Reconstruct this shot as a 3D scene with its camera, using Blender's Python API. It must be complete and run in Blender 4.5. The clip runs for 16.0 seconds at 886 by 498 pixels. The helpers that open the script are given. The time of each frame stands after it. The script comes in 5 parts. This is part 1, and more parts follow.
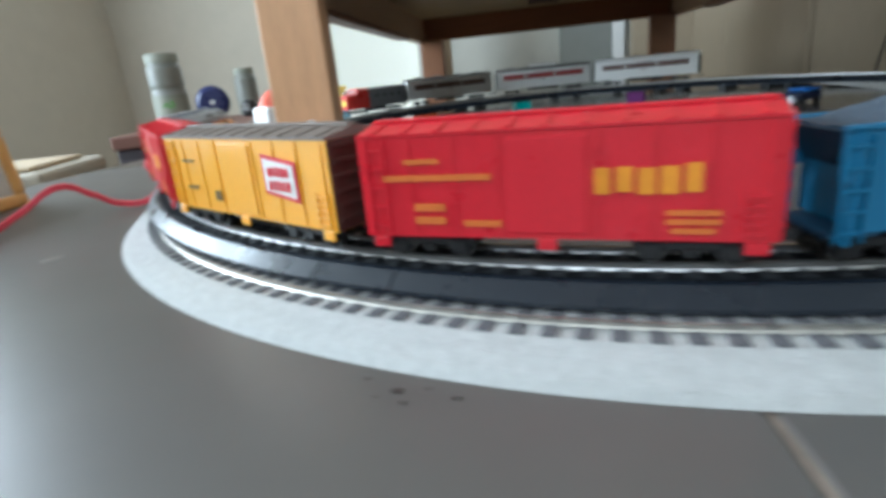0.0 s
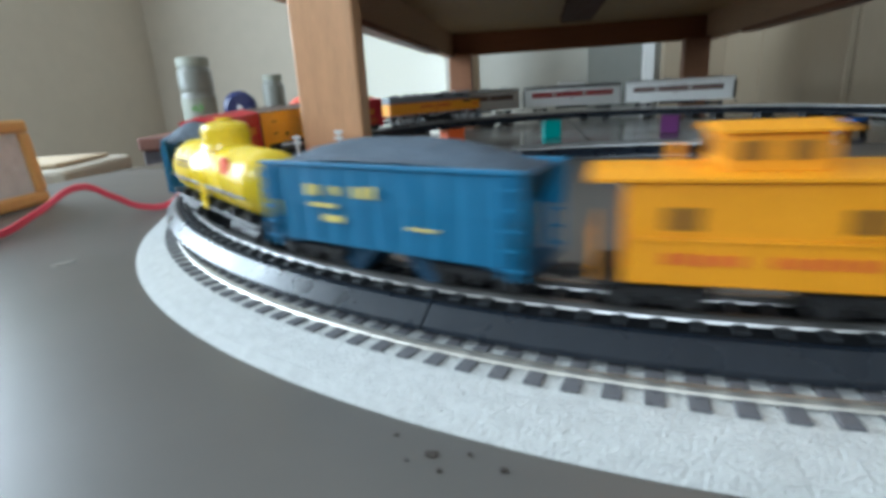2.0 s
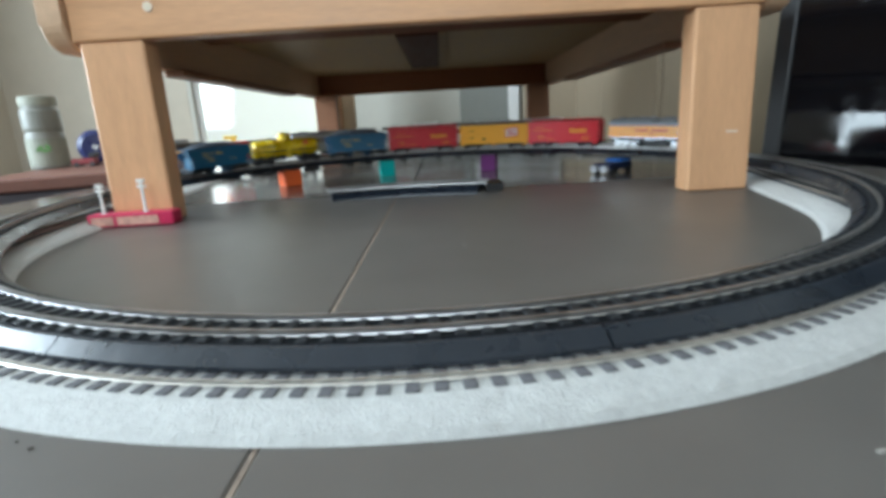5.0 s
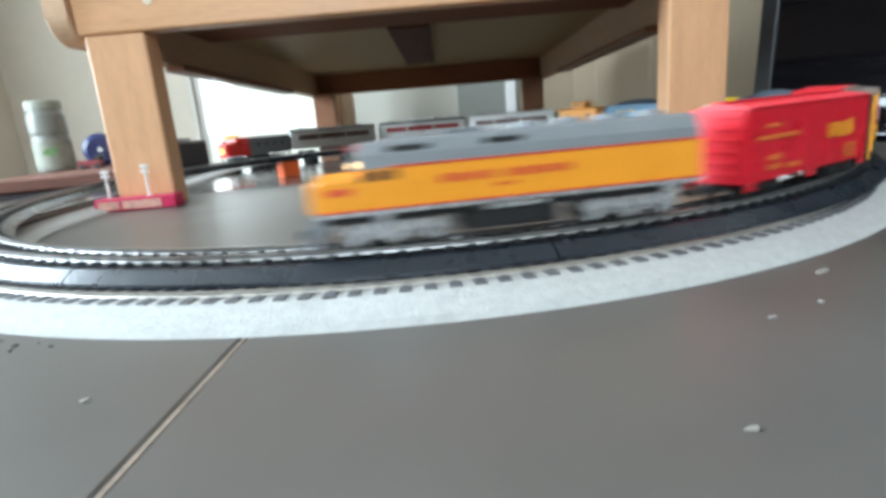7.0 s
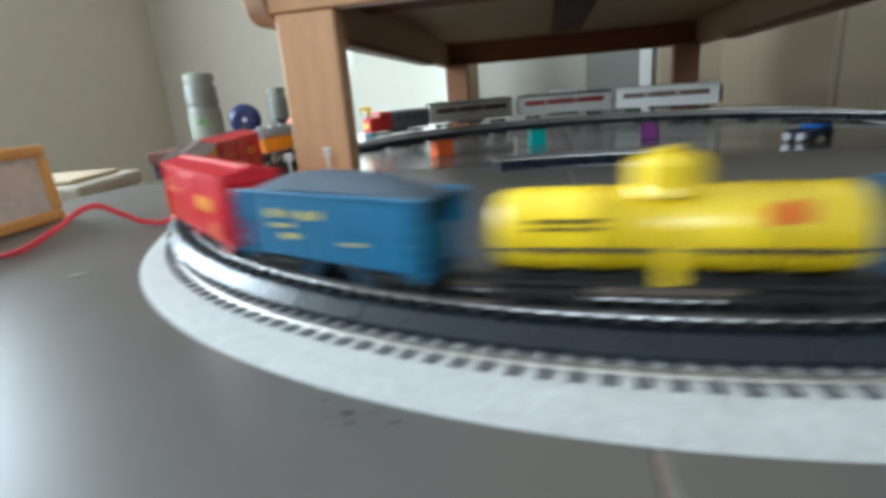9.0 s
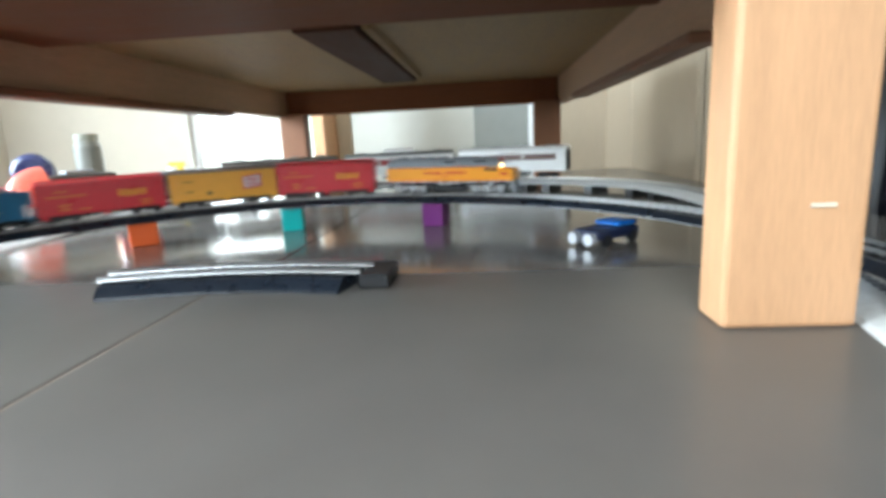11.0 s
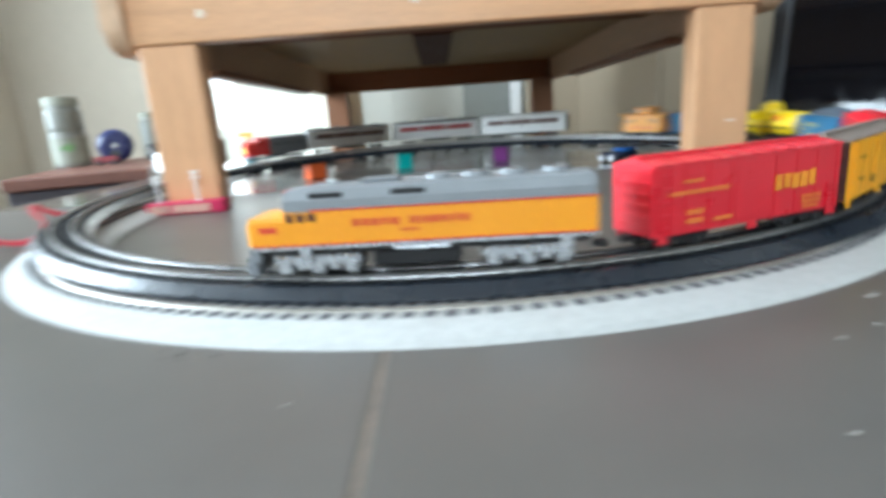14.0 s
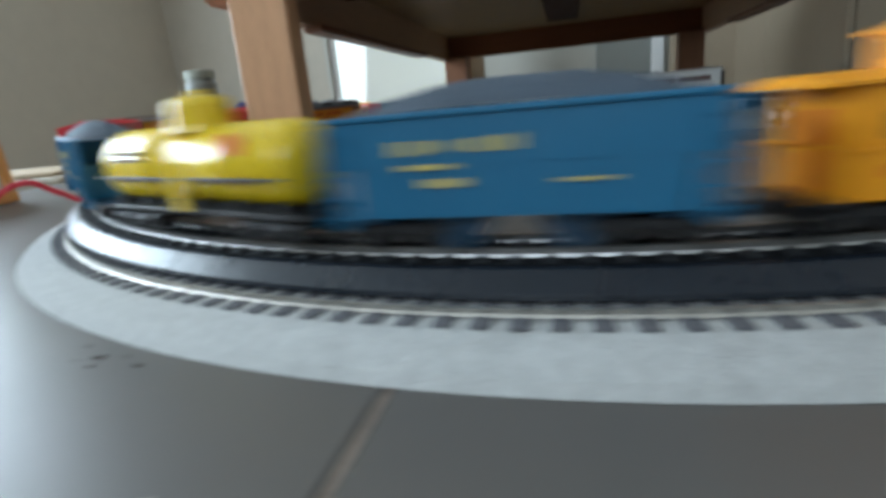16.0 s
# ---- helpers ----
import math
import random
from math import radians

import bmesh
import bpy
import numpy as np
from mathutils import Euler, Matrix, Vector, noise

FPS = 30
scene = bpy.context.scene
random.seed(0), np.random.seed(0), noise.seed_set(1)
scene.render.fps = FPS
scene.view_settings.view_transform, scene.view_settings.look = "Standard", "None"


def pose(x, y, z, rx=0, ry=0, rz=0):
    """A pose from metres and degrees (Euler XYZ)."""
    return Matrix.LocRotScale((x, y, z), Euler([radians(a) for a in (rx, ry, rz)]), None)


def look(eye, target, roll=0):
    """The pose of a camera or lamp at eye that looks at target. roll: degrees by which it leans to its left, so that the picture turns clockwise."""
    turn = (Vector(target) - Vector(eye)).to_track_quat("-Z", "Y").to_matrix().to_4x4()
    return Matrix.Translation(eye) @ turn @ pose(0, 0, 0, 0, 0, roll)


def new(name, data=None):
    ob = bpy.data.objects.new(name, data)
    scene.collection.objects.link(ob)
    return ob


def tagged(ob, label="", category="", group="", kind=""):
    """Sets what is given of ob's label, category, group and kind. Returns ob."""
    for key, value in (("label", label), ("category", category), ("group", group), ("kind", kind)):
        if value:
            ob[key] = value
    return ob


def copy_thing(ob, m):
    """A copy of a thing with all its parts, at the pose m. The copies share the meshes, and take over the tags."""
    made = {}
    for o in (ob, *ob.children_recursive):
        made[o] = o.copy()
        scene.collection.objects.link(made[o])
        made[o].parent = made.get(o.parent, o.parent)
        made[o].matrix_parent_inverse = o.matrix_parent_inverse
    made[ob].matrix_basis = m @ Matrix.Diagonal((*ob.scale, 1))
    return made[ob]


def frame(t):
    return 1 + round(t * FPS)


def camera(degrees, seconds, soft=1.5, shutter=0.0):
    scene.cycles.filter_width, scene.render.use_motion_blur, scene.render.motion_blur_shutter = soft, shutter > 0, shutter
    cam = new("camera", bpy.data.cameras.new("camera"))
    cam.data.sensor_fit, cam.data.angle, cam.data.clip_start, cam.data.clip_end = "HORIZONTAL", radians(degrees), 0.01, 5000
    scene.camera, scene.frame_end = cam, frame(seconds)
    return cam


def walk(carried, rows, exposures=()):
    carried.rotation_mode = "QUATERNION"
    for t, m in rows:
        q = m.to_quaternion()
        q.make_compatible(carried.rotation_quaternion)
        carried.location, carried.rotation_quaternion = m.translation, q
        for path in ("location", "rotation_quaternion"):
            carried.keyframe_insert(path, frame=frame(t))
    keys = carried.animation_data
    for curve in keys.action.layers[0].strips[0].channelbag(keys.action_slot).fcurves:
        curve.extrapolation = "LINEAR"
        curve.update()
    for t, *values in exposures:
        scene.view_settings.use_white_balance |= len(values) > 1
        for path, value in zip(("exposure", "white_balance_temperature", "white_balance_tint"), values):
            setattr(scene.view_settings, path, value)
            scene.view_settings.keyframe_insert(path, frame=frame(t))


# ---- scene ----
cam = camera(80.3, 16.0, soft=4.0, shutter=0.7)
PATH = [
    (0, (0.4068, -0.5559, 0.0892), (0.2587, 0.3840, -0.2184), -5.72),
    (0.5, (0.3669, -0.5497, 0.0920), (0.1662, 0.3818, -0.2113), -5.48),
    (1, (0.3651, -0.5475, 0.0976), (0.1469, 0.3849, -0.1905), -4.61),
    (1.2, (0.3605, -0.5435, 0.0969), (0.1471, 0.3917, -0.1855), -4.72),
    (1.5, (0.3753, -0.5388, 0.0913), (0.1709, 0.3993, -0.1884), -4.54),
    (1.7, (0.3836, -0.5372, 0.0914), (0.1895, 0.4029, -0.1891), -4.02),
    (2, (0.3945, -0.5337, 0.0895), (0.2169, 0.4093, -0.1920), -3.28),
    (2.5, (0.4032, -0.5294, 0.0898), (0.2380, 0.4193, -0.1798), -3.15),
    (3, (0.4132, -0.5266, 0.0906), (0.2621, 0.4260, -0.1734), -2.63),
    (3.5, (0.4371, -0.5286, 0.0891), (0.3117, 0.4295, -0.1686), -2.05),
    (4, (0.4681, -0.5337, 0.0950), (0.3764, 0.4297, -0.1567), -2.21),
    (4.5, (0.5089, -0.5558, 0.1022), (0.4739, 0.4135, -0.1409), -2.74),
    (4.7, (0.5288, -0.5711, 0.1061), (0.5178, 0.3998, -0.1331), -3.08),
    (7, (0.5532, -0.6268, 0.0760), (0.5381, 0.3463, -0.1538), -4.68),
    (7.5, (0.4381, -0.6179, 0.0840), (0.2917, 0.3401, -0.1626), -5.95),
    (8, (0.3782, -0.6032, 0.0888), (0.1703, 0.3429, -0.1594), -6.55),
    (8.5, (0.3967, -0.5864, 0.0908), (0.1905, 0.3575, -0.1672), -5.40),
    (9, (0.4378, -0.5729, 0.1038), (0.2420, 0.3689, -0.1698), -4.52),
    (9.5, (0.5560, -0.5310, 0.1325), (0.3960, 0.4165, -0.1460), -3.95),
    (10, (0.6480, -0.3440, 0.1690), (0.5365, 0.6215, -0.0670), -3.45),
    (10.2, (0.6700, -0.2350, 0.1520), (0.5535, 0.7320, -0.0740), -3.45),
    (12.3, (0.7210, -0.2420, 0.1075), (0.7690, 0.7405, -0.0745), -3.30),
    (12.5, (0.7100, -0.3160, 0.1120), (0.7815, 0.6620, -0.0845), -3.70),
    (12.8, (0.7251, -0.4150, 0.0970), (0.8326, 0.5568, -0.1127), -3.70),
    (13, (0.7145, -0.4719, 0.0901), (0.8365, 0.4970, -0.1252), -3.86),
    (13.3, (0.6694, -0.5459, 0.0915), (0.7868, 0.4231, -0.1261), -4.13),
    (13.5, (0.6266, -0.5882, 0.0932), (0.7254, 0.3813, -0.1307), -4.09),
    (14, (0.4994, -0.6574, 0.1033), (0.4936, 0.3126, -0.1398), -4.09),
    (14.2, (0.4706, -0.6639, 0.1023), (0.3991, 0.3035, -0.1405), -3.43),
    (14.5, (0.4250, -0.6499, 0.1031), (0.2752, 0.3096, -0.1352), -3.54),
    (14.8, (0.4168, -0.6190, 0.0980), (0.2089, 0.3291, -0.1423), -3.51),
    (15, (0.4225, -0.6016, 0.0890), (0.1895, 0.3400, -0.1539), -3.56),
    (15.5, (0.4531, -0.5748, 0.0763), (0.1959, 0.3558, -0.1839), -4.42),
    (16, (0.5141, -0.5428, 0.0678), (0.2749, 0.3912, -0.1978), -5.33),
]
walk(cam, [(t, look(eye, target, roll)) for t, eye, target, roll in PATH],
     exposures=[(0, 0.30, 5550, 1), (3.5, 0.24, 5500, 1), (4.5, 0.40, 5700, 1), (7.0, 0.90, 5650, 1), (8.0, 0.50, 5600, 1), (9.0, 0.30, 5700, 1), (9.5, 0.35, 5750, 1), (10.0, 1.20, 5750, 1), (12.2, 1.70, 5650, 3), (13.0, 1.25, 5900, 2), (14.0, 0.95, 5600, 1), (14.5, 0.72, 5600, 1), (15.0, 0.40, 5600, 1), (15.5, 0.25, 5600, 1), (16, -0.15, 5550, 1)])

# ---- world and lights ----
world = bpy.data.worlds.new("daylight")
scene.world = world
world.use_nodes = True
wn = world.node_tree.nodes
sky = wn.new("ShaderNodeTexSky")
sky.sky_type, sky.sun_disc = "NISHITA", False
sky.sun_elevation, sky.sun_rotation = radians(40), radians(250)
wn["Background"].inputs[1].default_value = 0.12
world.node_tree.links.new(sky.outputs[0], wn["Background"].inputs[0])


def window_light(name, where, target, sx, sy, watts, colour):
    data = bpy.data.lights.new(name, "AREA")
    data.shape, data.size, data.size_y, data.energy, data.color = "RECTANGLE", sx, sy, watts, colour
    ob = new(name, data)
    ob.matrix_world = look(where, target)
    return ob


window_light("window_daylight", (-1.82, 0.17, 0.80), (0.5, 0.17, 0.5), 1.66, 1.26, 80, (0.93, 0.97, 1.0))
window_light("rear_window_daylight", (0.1, -2.6, 1.30), (0.3, 0.5, 0.3), 1.6, 1.0, 25, (0.97, 0.98, 1.0))
window_light("north_window_daylight", (-0.475, 2.515, 0.625), (-0.475, 0.0, 0.625), 0.73, 1.53, 3.4, (1.0, 0.97, 0.88))

# ---- materials ----
def material(name, colour, rough=0.5, metal=0.0, vary=0.12, scale=40.0, bump=0.0, bump_scale=0.0, coat=0.0, spec=0.5, trans=0.0, glow=0.0, stretch=(1, 1, 1), island=0.0):
    m = bpy.data.materials.new(name)
    m.use_nodes = True
    nt = m.node_tree
    bs = nt.nodes["Principled BSDF"]
    link = nt.links.new
    bs.inputs["Roughness"].default_value, bs.inputs["Metallic"].default_value = rough, metal
    bs.inputs["Coat Weight"].default_value, bs.inputs["Coat Roughness"].default_value = coat, 0.12
    bs.inputs["Specular IOR Level"].default_value = spec
    bs.inputs["Transmission Weight"].default_value = trans
    if glow:
        bs.inputs["Emission Color"].default_value = (*colour, 1)
        bs.inputs["Emission Strength"].default_value = glow
    co = nt.nodes.new("ShaderNodeTexCoord")
    mp = nt.nodes.new("ShaderNodeMapping")
    mp.inputs["Scale"].default_value = stretch
    link(co.outputs["Object"], mp.inputs["Vector"])
    fine, broad = nt.nodes.new("ShaderNodeTexNoise"), nt.nodes.new("ShaderNodeTexNoise")
    for n, s, d in ((fine, scale * 6, 6), (broad, scale, 3)):
        n.inputs["Scale"].default_value, n.inputs["Detail"].default_value = s, d
        link(mp.outputs[0], n.inputs["Vector"])
    add = nt.nodes.new("ShaderNodeMath")
    add.operation = "ADD"
    link(fine.outputs["Fac"], add.inputs[0])
    link(broad.outputs["Fac"], add.inputs[1])
    ramp = nt.nodes.new("ShaderNodeMapRange")
    ramp.inputs["From Min"].default_value, ramp.inputs["From Max"].default_value = 0.6, 1.4
    ramp.inputs["To Min"].default_value, ramp.inputs["To Max"].default_value = 1 - vary, 1 + vary
    link(add.outputs[0], ramp.inputs["Value"])
    hsv = nt.nodes.new("ShaderNodeHueSaturation")
    hsv.inputs["Color"].default_value = (*colour, 1)
    link(ramp.outputs[0], hsv.inputs["Value"])
    link(hsv.outputs[0], bs.inputs["Base Color"])
    rr = nt.nodes.new("ShaderNodeMapRange")
    rr.inputs["From Min"].default_value, rr.inputs["From Max"].default_value = 0.3, 0.7
    rr.inputs["To Min"].default_value, rr.inputs["To Max"].default_value = max(0.02, rough - 0.06), min(1, rough + 0.06)
    link(broad.outputs["Fac"], rr.inputs["Value"])
    link(rr.outputs[0], bs.inputs["Roughness"])
    if bump:
        bt = nt.nodes.new("ShaderNodeTexNoise")
        bt.inputs["Scale"].default_value, bt.inputs["Detail"].default_value = bump_scale or scale * 8, 5
        link(mp.outputs[0], bt.inputs["Vector"])
        bp = nt.nodes.new("ShaderNodeBump")
        bp.inputs["Strength"].default_value, bp.inputs["Distance"].default_value = bump, 0.002
        link(bt.outputs["Fac"], bp.inputs["Height"])
        link(bp.outputs[0], bs.inputs["Normal"])
    return m


FLOOR = material("grey_brown_laminate", (0.112, 0.103, 0.093), 0.37, vary=0.10, scale=3.0, bump=0.02, bump_scale=60, spec=0.42)
JOINT = material("bare_chipboard_edge", (0.27, 0.215, 0.17), 0.8, vary=0.35, scale=60)
GROOVE = material("dark_joint", (0.03, 0.026, 0.022), 0.7)
SPECK = material("paper_fleck", (0.30, 0.285, 0.26), 0.8)
DIRT = material("dark_stain", (0.045, 0.035, 0.028), 0.6, vary=0.3, scale=200)
GREYBED = material("grey_moulded_ballast", (0.55, 0.56, 0.55), 0.85, vary=0.14, scale=220, bump=0.75, bump_scale=750, spec=0.2)
GREYTIE = material("grey_plastic_tie", (0.125, 0.125, 0.135), 0.8, spec=0.2, vary=0.2, scale=120)
BLACKBED = material("black_plastic_roadbed", (0.012, 0.017, 0.026), 0.30, vary=0.12, scale=60, bump=0.08, bump_scale=300, spec=0.5)
BLACKTIE = material("black_plastic_tie", (0.013, 0.015, 0.018), 0.6, spec=0.3, vary=0.15, scale=120)
RAIL = material("nickel_silver_rail", (0.60, 0.58, 0.53), 0.5, metal=1.0, vary=0.15, scale=60)
STEELRAIL = material("steel_rail", (0.46, 0.46, 0.45), 0.42, metal=1.0, vary=0.14, scale=60)
WOOD = material("orange_pine", (0.64, 0.365, 0.19), 0.42, vary=0.13, scale=9, bump=0.05, stretch=(9, 9, 1.0))
WOODX = material("orange_pine_rail", (0.63, 0.355, 0.18), 0.42, vary=0.13, scale=9, bump=0.05, stretch=(1.0, 9, 9))
# Ledge strips: shade under the side rails is put into a dark brown.
WOODY = material("shade_darkened_ledge", (0.22, 0.092, 0.042), 0.5, vary=0.15, scale=9, bump=0.05, stretch=(9, 1.0, 9))
PLY = material("pale_plywood", (0.42, 0.29, 0.14), 0.6, vary=0.18, scale=7, stretch=(6, 1.0, 6))
SCREW = material("cream_screw_cover", (0.75, 0.66, 0.52), 0.4)
YELLOW = material("armour_yellow_plastic", (0.86, 0.34, 0.006), 0.36, spec=0.7, vary=0.05, scale=60)
LOCOGREY = material("loco_grey_plastic", (0.22, 0.235, 0.25), 0.42, vary=0.08, scale=60)
REDLINE = material("red_stripe", (0.62, 0.06, 0.03), 0.4)
TRUCKGREY = material("silver_grey_truck", (0.60, 0.62, 0.64), 0.28, metal=0.75, vary=0.15, scale=120)
BLACK = material("black_plastic", (0.012, 0.012, 0.013), 0.45, vary=0.15, scale=90)
WHEELM = material("dark_metal_wheel", (0.10, 0.10, 0.10), 0.35, metal=0.9)
RED = material("boxcar_red_plastic", (0.62, 0.012, 0.028), 0.32, spec=0.6, vary=0.06, scale=70)
REDDARK = material("dark_red_end_panel", (0.16, 0.015, 0.018), 0.5, vary=0.1, scale=70)
GOLD = material("gold_lettering", (0.80, 0.30, 0.02), 0.45)
GOLDFAINT = material("worn_gold_print", (0.68, 0.17, 0.03), 0.5)
REEFER = material("reefer_yellow_plastic", (0.86, 0.40, 0.012), 0.36, spec=0.8, vary=0.06, scale=70)
REEFERROOF = material("brown_grey_roof", (0.19, 0.15, 0.125), 0.55, vary=0.12, scale=80)
MAROON = material("brown_end_panel", (0.07, 0.025, 0.02), 0.5)
WHITE = material("white_paint", (0.80, 0.79, 0.77), 0.45, vary=0.04, scale=60)
CRIMSON = material("crimson_print", (0.62, 0.03, 0.05), 0.45)
BLUE = material("hopper_blue_plastic", (0.016, 0.15, 0.30), 0.40, spec=0.7, vary=0.08, scale=70)
# Hopper ends, platforms and bays: shade put into a darker hopper blue.
BLUEDARK = material("shaded_hopper_blue", (0.014, 0.055, 0.11), 0.45, vary=0.1, scale=70)
COAL = material("grey_blue_coal_load", (0.075, 0.10, 0.135), 0.75, vary=0.35, scale=180, bump=0.9, bump_scale=500)
PALEGOLD = material("pale_gold_lettering", (0.70, 0.58, 0.16), 0.5)
TANKY = material("tank_yellow_plastic", (0.86, 0.62, 0.006), 0.26, spec=0.8, vary=0.05, scale=60)
PRINTBROWN = material("dark_brown_print", (0.16, 0.09, 0.015), 0.5)
SHELLRED = material("orange_red_emblem", (0.78, 0.10, 0.03), 0.45)
CABY = material("caboose_yellow_plastic", (0.88, 0.36, 0.004), 0.36, spec=0.5, vary=0.06, scale=70)
# Caboose windows: shade in the openings painted as a darker body yellow.
WINDOWDARK = material("shaded_caboose_window", (0.30, 0.13, 0.01), 0.4)
PRINTORANGE = material("orange_red_print", (0.75, 0.15, 0.02), 0.5)
LAMP = material("lit_headlight", (1.0, 0.62, 0.25), 0.3, glow=6.0)
CLEAR = material("clear_cab_glass", (0.55, 0.50, 0.46), 0.12, vary=0.02)
SILVER = material("white_coach_plastic", (0.88, 0.87, 0.84), 0.38, vary=0.04, scale=60)
COACHROOF = material("coach_grey_roof", (0.20, 0.20, 0.185), 0.5, vary=0.1, scale=60)
COACHRED = material("coach_red_band", (0.40, 0.05, 0.05), 0.45)
COACHBROWN = material("coach_brown_band", (0.17, 0.10, 0.085), 0.4)
WARRED = material("warbonnet_red", (0.62, 0.03, 0.025), 0.3, vary=0.05)
SALMON = material("glossy_salmon_nose", (0.80, 0.17, 0.12), 0.25, vary=0.05)
ORANGEB = material("orange_block_plastic", (0.80, 0.13, 0.02), 0.4, vary=0.06, scale=60)
TEAL = material("turquoise_block_plastic", (0.02, 0.55, 0.52), 0.35, vary=0.05, scale=60)
PURPLE = material("purple_block_plastic", (0.16, 0.02, 0.17), 0.4, vary=0.06, scale=60)
TOYBLUE = material("toy_car_blue", (0.015, 0.14, 0.50), 0.3, vary=0.06)
NAVY = material("navy_toy_body", (0.012, 0.018, 0.05), 0.35)
CHROME = material("chrome_lamp", (0.85, 0.85, 0.85), 0.12, metal=1.0)
MAGENTA = material("red_card_case", (0.55, 0.02, 0.09), 0.4, vary=0.1, scale=40)
PRINT = material("case_print", (0.62, 0.35, 0.28), 0.5, vary=0.4, scale=120)
WALL = material("beige_wall_paint", (0.48, 0.432, 0.352), 0.85, vary=0.05, scale=2.5, bump=0.1, bump_scale=200)
WALLW = material("white_wall_paint", (0.72, 0.71, 0.67), 0.85, vary=0.04, scale=2.5, bump=0.1, bump_scale=200)
CEIL = material("ceiling_paint", (0.75, 0.74, 0.71), 0.9, vary=0.03, scale=2)
ROOMFLOOR = material("room_carpet", (0.22, 0.19, 0.155), 0.95, vary=0.2, scale=30, bump=0.5)
FRAMEY = material("yellow_wood_frame", (0.62, 0.34, 0.10), 0.45, vary=0.1, scale=20)
# Pale grey base colour imitates the room's reflection in the glass.
FRAMEGLASS = material("grey_reflection_glass", (0.58, 0.58, 0.54), 0.22, vary=0.15, scale=14)
CREAM = material("cream_cardboard", (0.40, 0.355, 0.28), 0.75, vary=0.08, scale=15)
TAN = material("tan_cardboard", (0.40, 0.31, 0.20), 0.8, vary=0.1, scale=15)
CHEST = material("red_brown_wood", (0.13, 0.052, 0.035), 0.5, vary=0.2, scale=12, stretch=(1, 6, 6))
CHESTDARK = material("dark_drawer_front", (0.028, 0.022, 0.028), 0.5)
# Jar and label colours are darkened to carry their backlit shade.
JAR = material("backlit_milky_plastic", (0.17, 0.172, 0.148), 0.4, vary=0.08, trans=0.25)
JARLABEL = material("backlit_jar_label", (0.19, 0.195, 0.155), 0.6, vary=0.12)
LEAFG = material("green_label_print", (0.10, 0.22, 0.06), 0.6)
NAVYBALL = material("navy_plastic_disc", (0.010, 0.015, 0.085), 0.3, vary=0.08)
CABLERED = material("red_ribbon_wire", (0.66, 0.055, 0.085), 0.45, vary=0.06)
TVBLACK = material("glossy_black_panel", (0.006, 0.006, 0.008), 0.05, vary=0.1, spec=0.45)
TVTOP = material("matt_black_top", (0.010, 0.010, 0.011), 0.7, spec=0.15)
TVFRAME = material("matt_black_frame", (0.012, 0.012, 0.014), 0.4)
PLASTICW = material("white_plastic", (0.80, 0.80, 0.78), 0.35, vary=0.03)
SKYBLUE = material("pale_blue_toy", (0.25, 0.50, 0.62), 0.4)
TOYYELLOW = material("yellow_toy", (0.80, 0.55, 0.06), 0.4)
GLASS = material("window_glass", (0.95, 0.97, 0.97), 0.02, trans=1.0, vary=0.0)

TANWOOD = material("tan_wardrobe_laminate", (0.34, 0.275, 0.195), 0.7, vary=0.06, scale=3, stretch=(5, 5, 1))
# Back legs: pine darkened so the colour carries the under-table shade.
WOODBACK = material("shade_darkened_leg", (0.24, 0.105, 0.05), 0.5, vary=0.14, scale=9, bump=0.05, stretch=(9, 9, 1.0))
# Cross board and back rail: shade below the tabletop put into the colour.
WOODBX = material("shade_darkened_cross_rail", (0.21, 0.082, 0.036), 0.65, spec=0.2, vary=0.14, scale=9, bump=0.05, stretch=(1.0, 9, 9))
SIDEW = material("pale_pine_side_rail", (0.55, 0.37, 0.23), 0.5, vary=0.14, scale=9, bump=0.05, stretch=(9, 1.0, 9))
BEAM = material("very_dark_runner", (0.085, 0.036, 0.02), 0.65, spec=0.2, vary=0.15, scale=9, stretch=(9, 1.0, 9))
# North wall: its dimmer light is put into a darker wall colour.
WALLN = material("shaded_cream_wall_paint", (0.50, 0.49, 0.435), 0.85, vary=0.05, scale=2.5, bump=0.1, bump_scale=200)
FARFLOOR = material("polished_grey_brown_laminate", (0.105, 0.097, 0.088), 0.15, vary=0.08, scale=3.0, bump=0.015, bump_scale=60, spec=0.5)
CLEARLAMP = material("clear_plastic_lamp", (0.34, 0.35, 0.37), 0.12, vary=0.05)
# Blacker, duller strip stands in for the recess shade between the ties.
BLACKTOP = material("matt_black_recess_shade", (0.007, 0.008, 0.010), 0.85, spec=0.12, vary=0.2, scale=150, bump=0.5, bump_scale=700)
GREYDOOR = material("grey_green_door_paint", (0.24, 0.245, 0.225), 0.7, vary=0.05, scale=4)
SKYGLOW = material("overcast_daylight", (1.0, 0.97, 0.86), 1.0, vary=0.03, scale=0.6, glow=0.36)

# ---- mesh helpers ----
def part(name, bm, mat, parent=None, label="", at=None):
    me = bpy.data.meshes.new(name)
    bmesh.ops.recalc_face_normals(bm, faces=bm.faces)
    bm.to_mesh(me)
    bm.free()
    me.materials.append(mat)
    ob = new(name, me)
    if parent:
        ob.parent = parent
    if at is not None:
        ob.matrix_basis = at
    return tagged(ob, label)


def thing(name, label, category, group="", at=None, kind=""):
    ob = new(name)
    ob.empty_display_size = 0.02
    if at is not None:
        ob.matrix_basis = at
    return tagged(ob, label, category, group, kind)


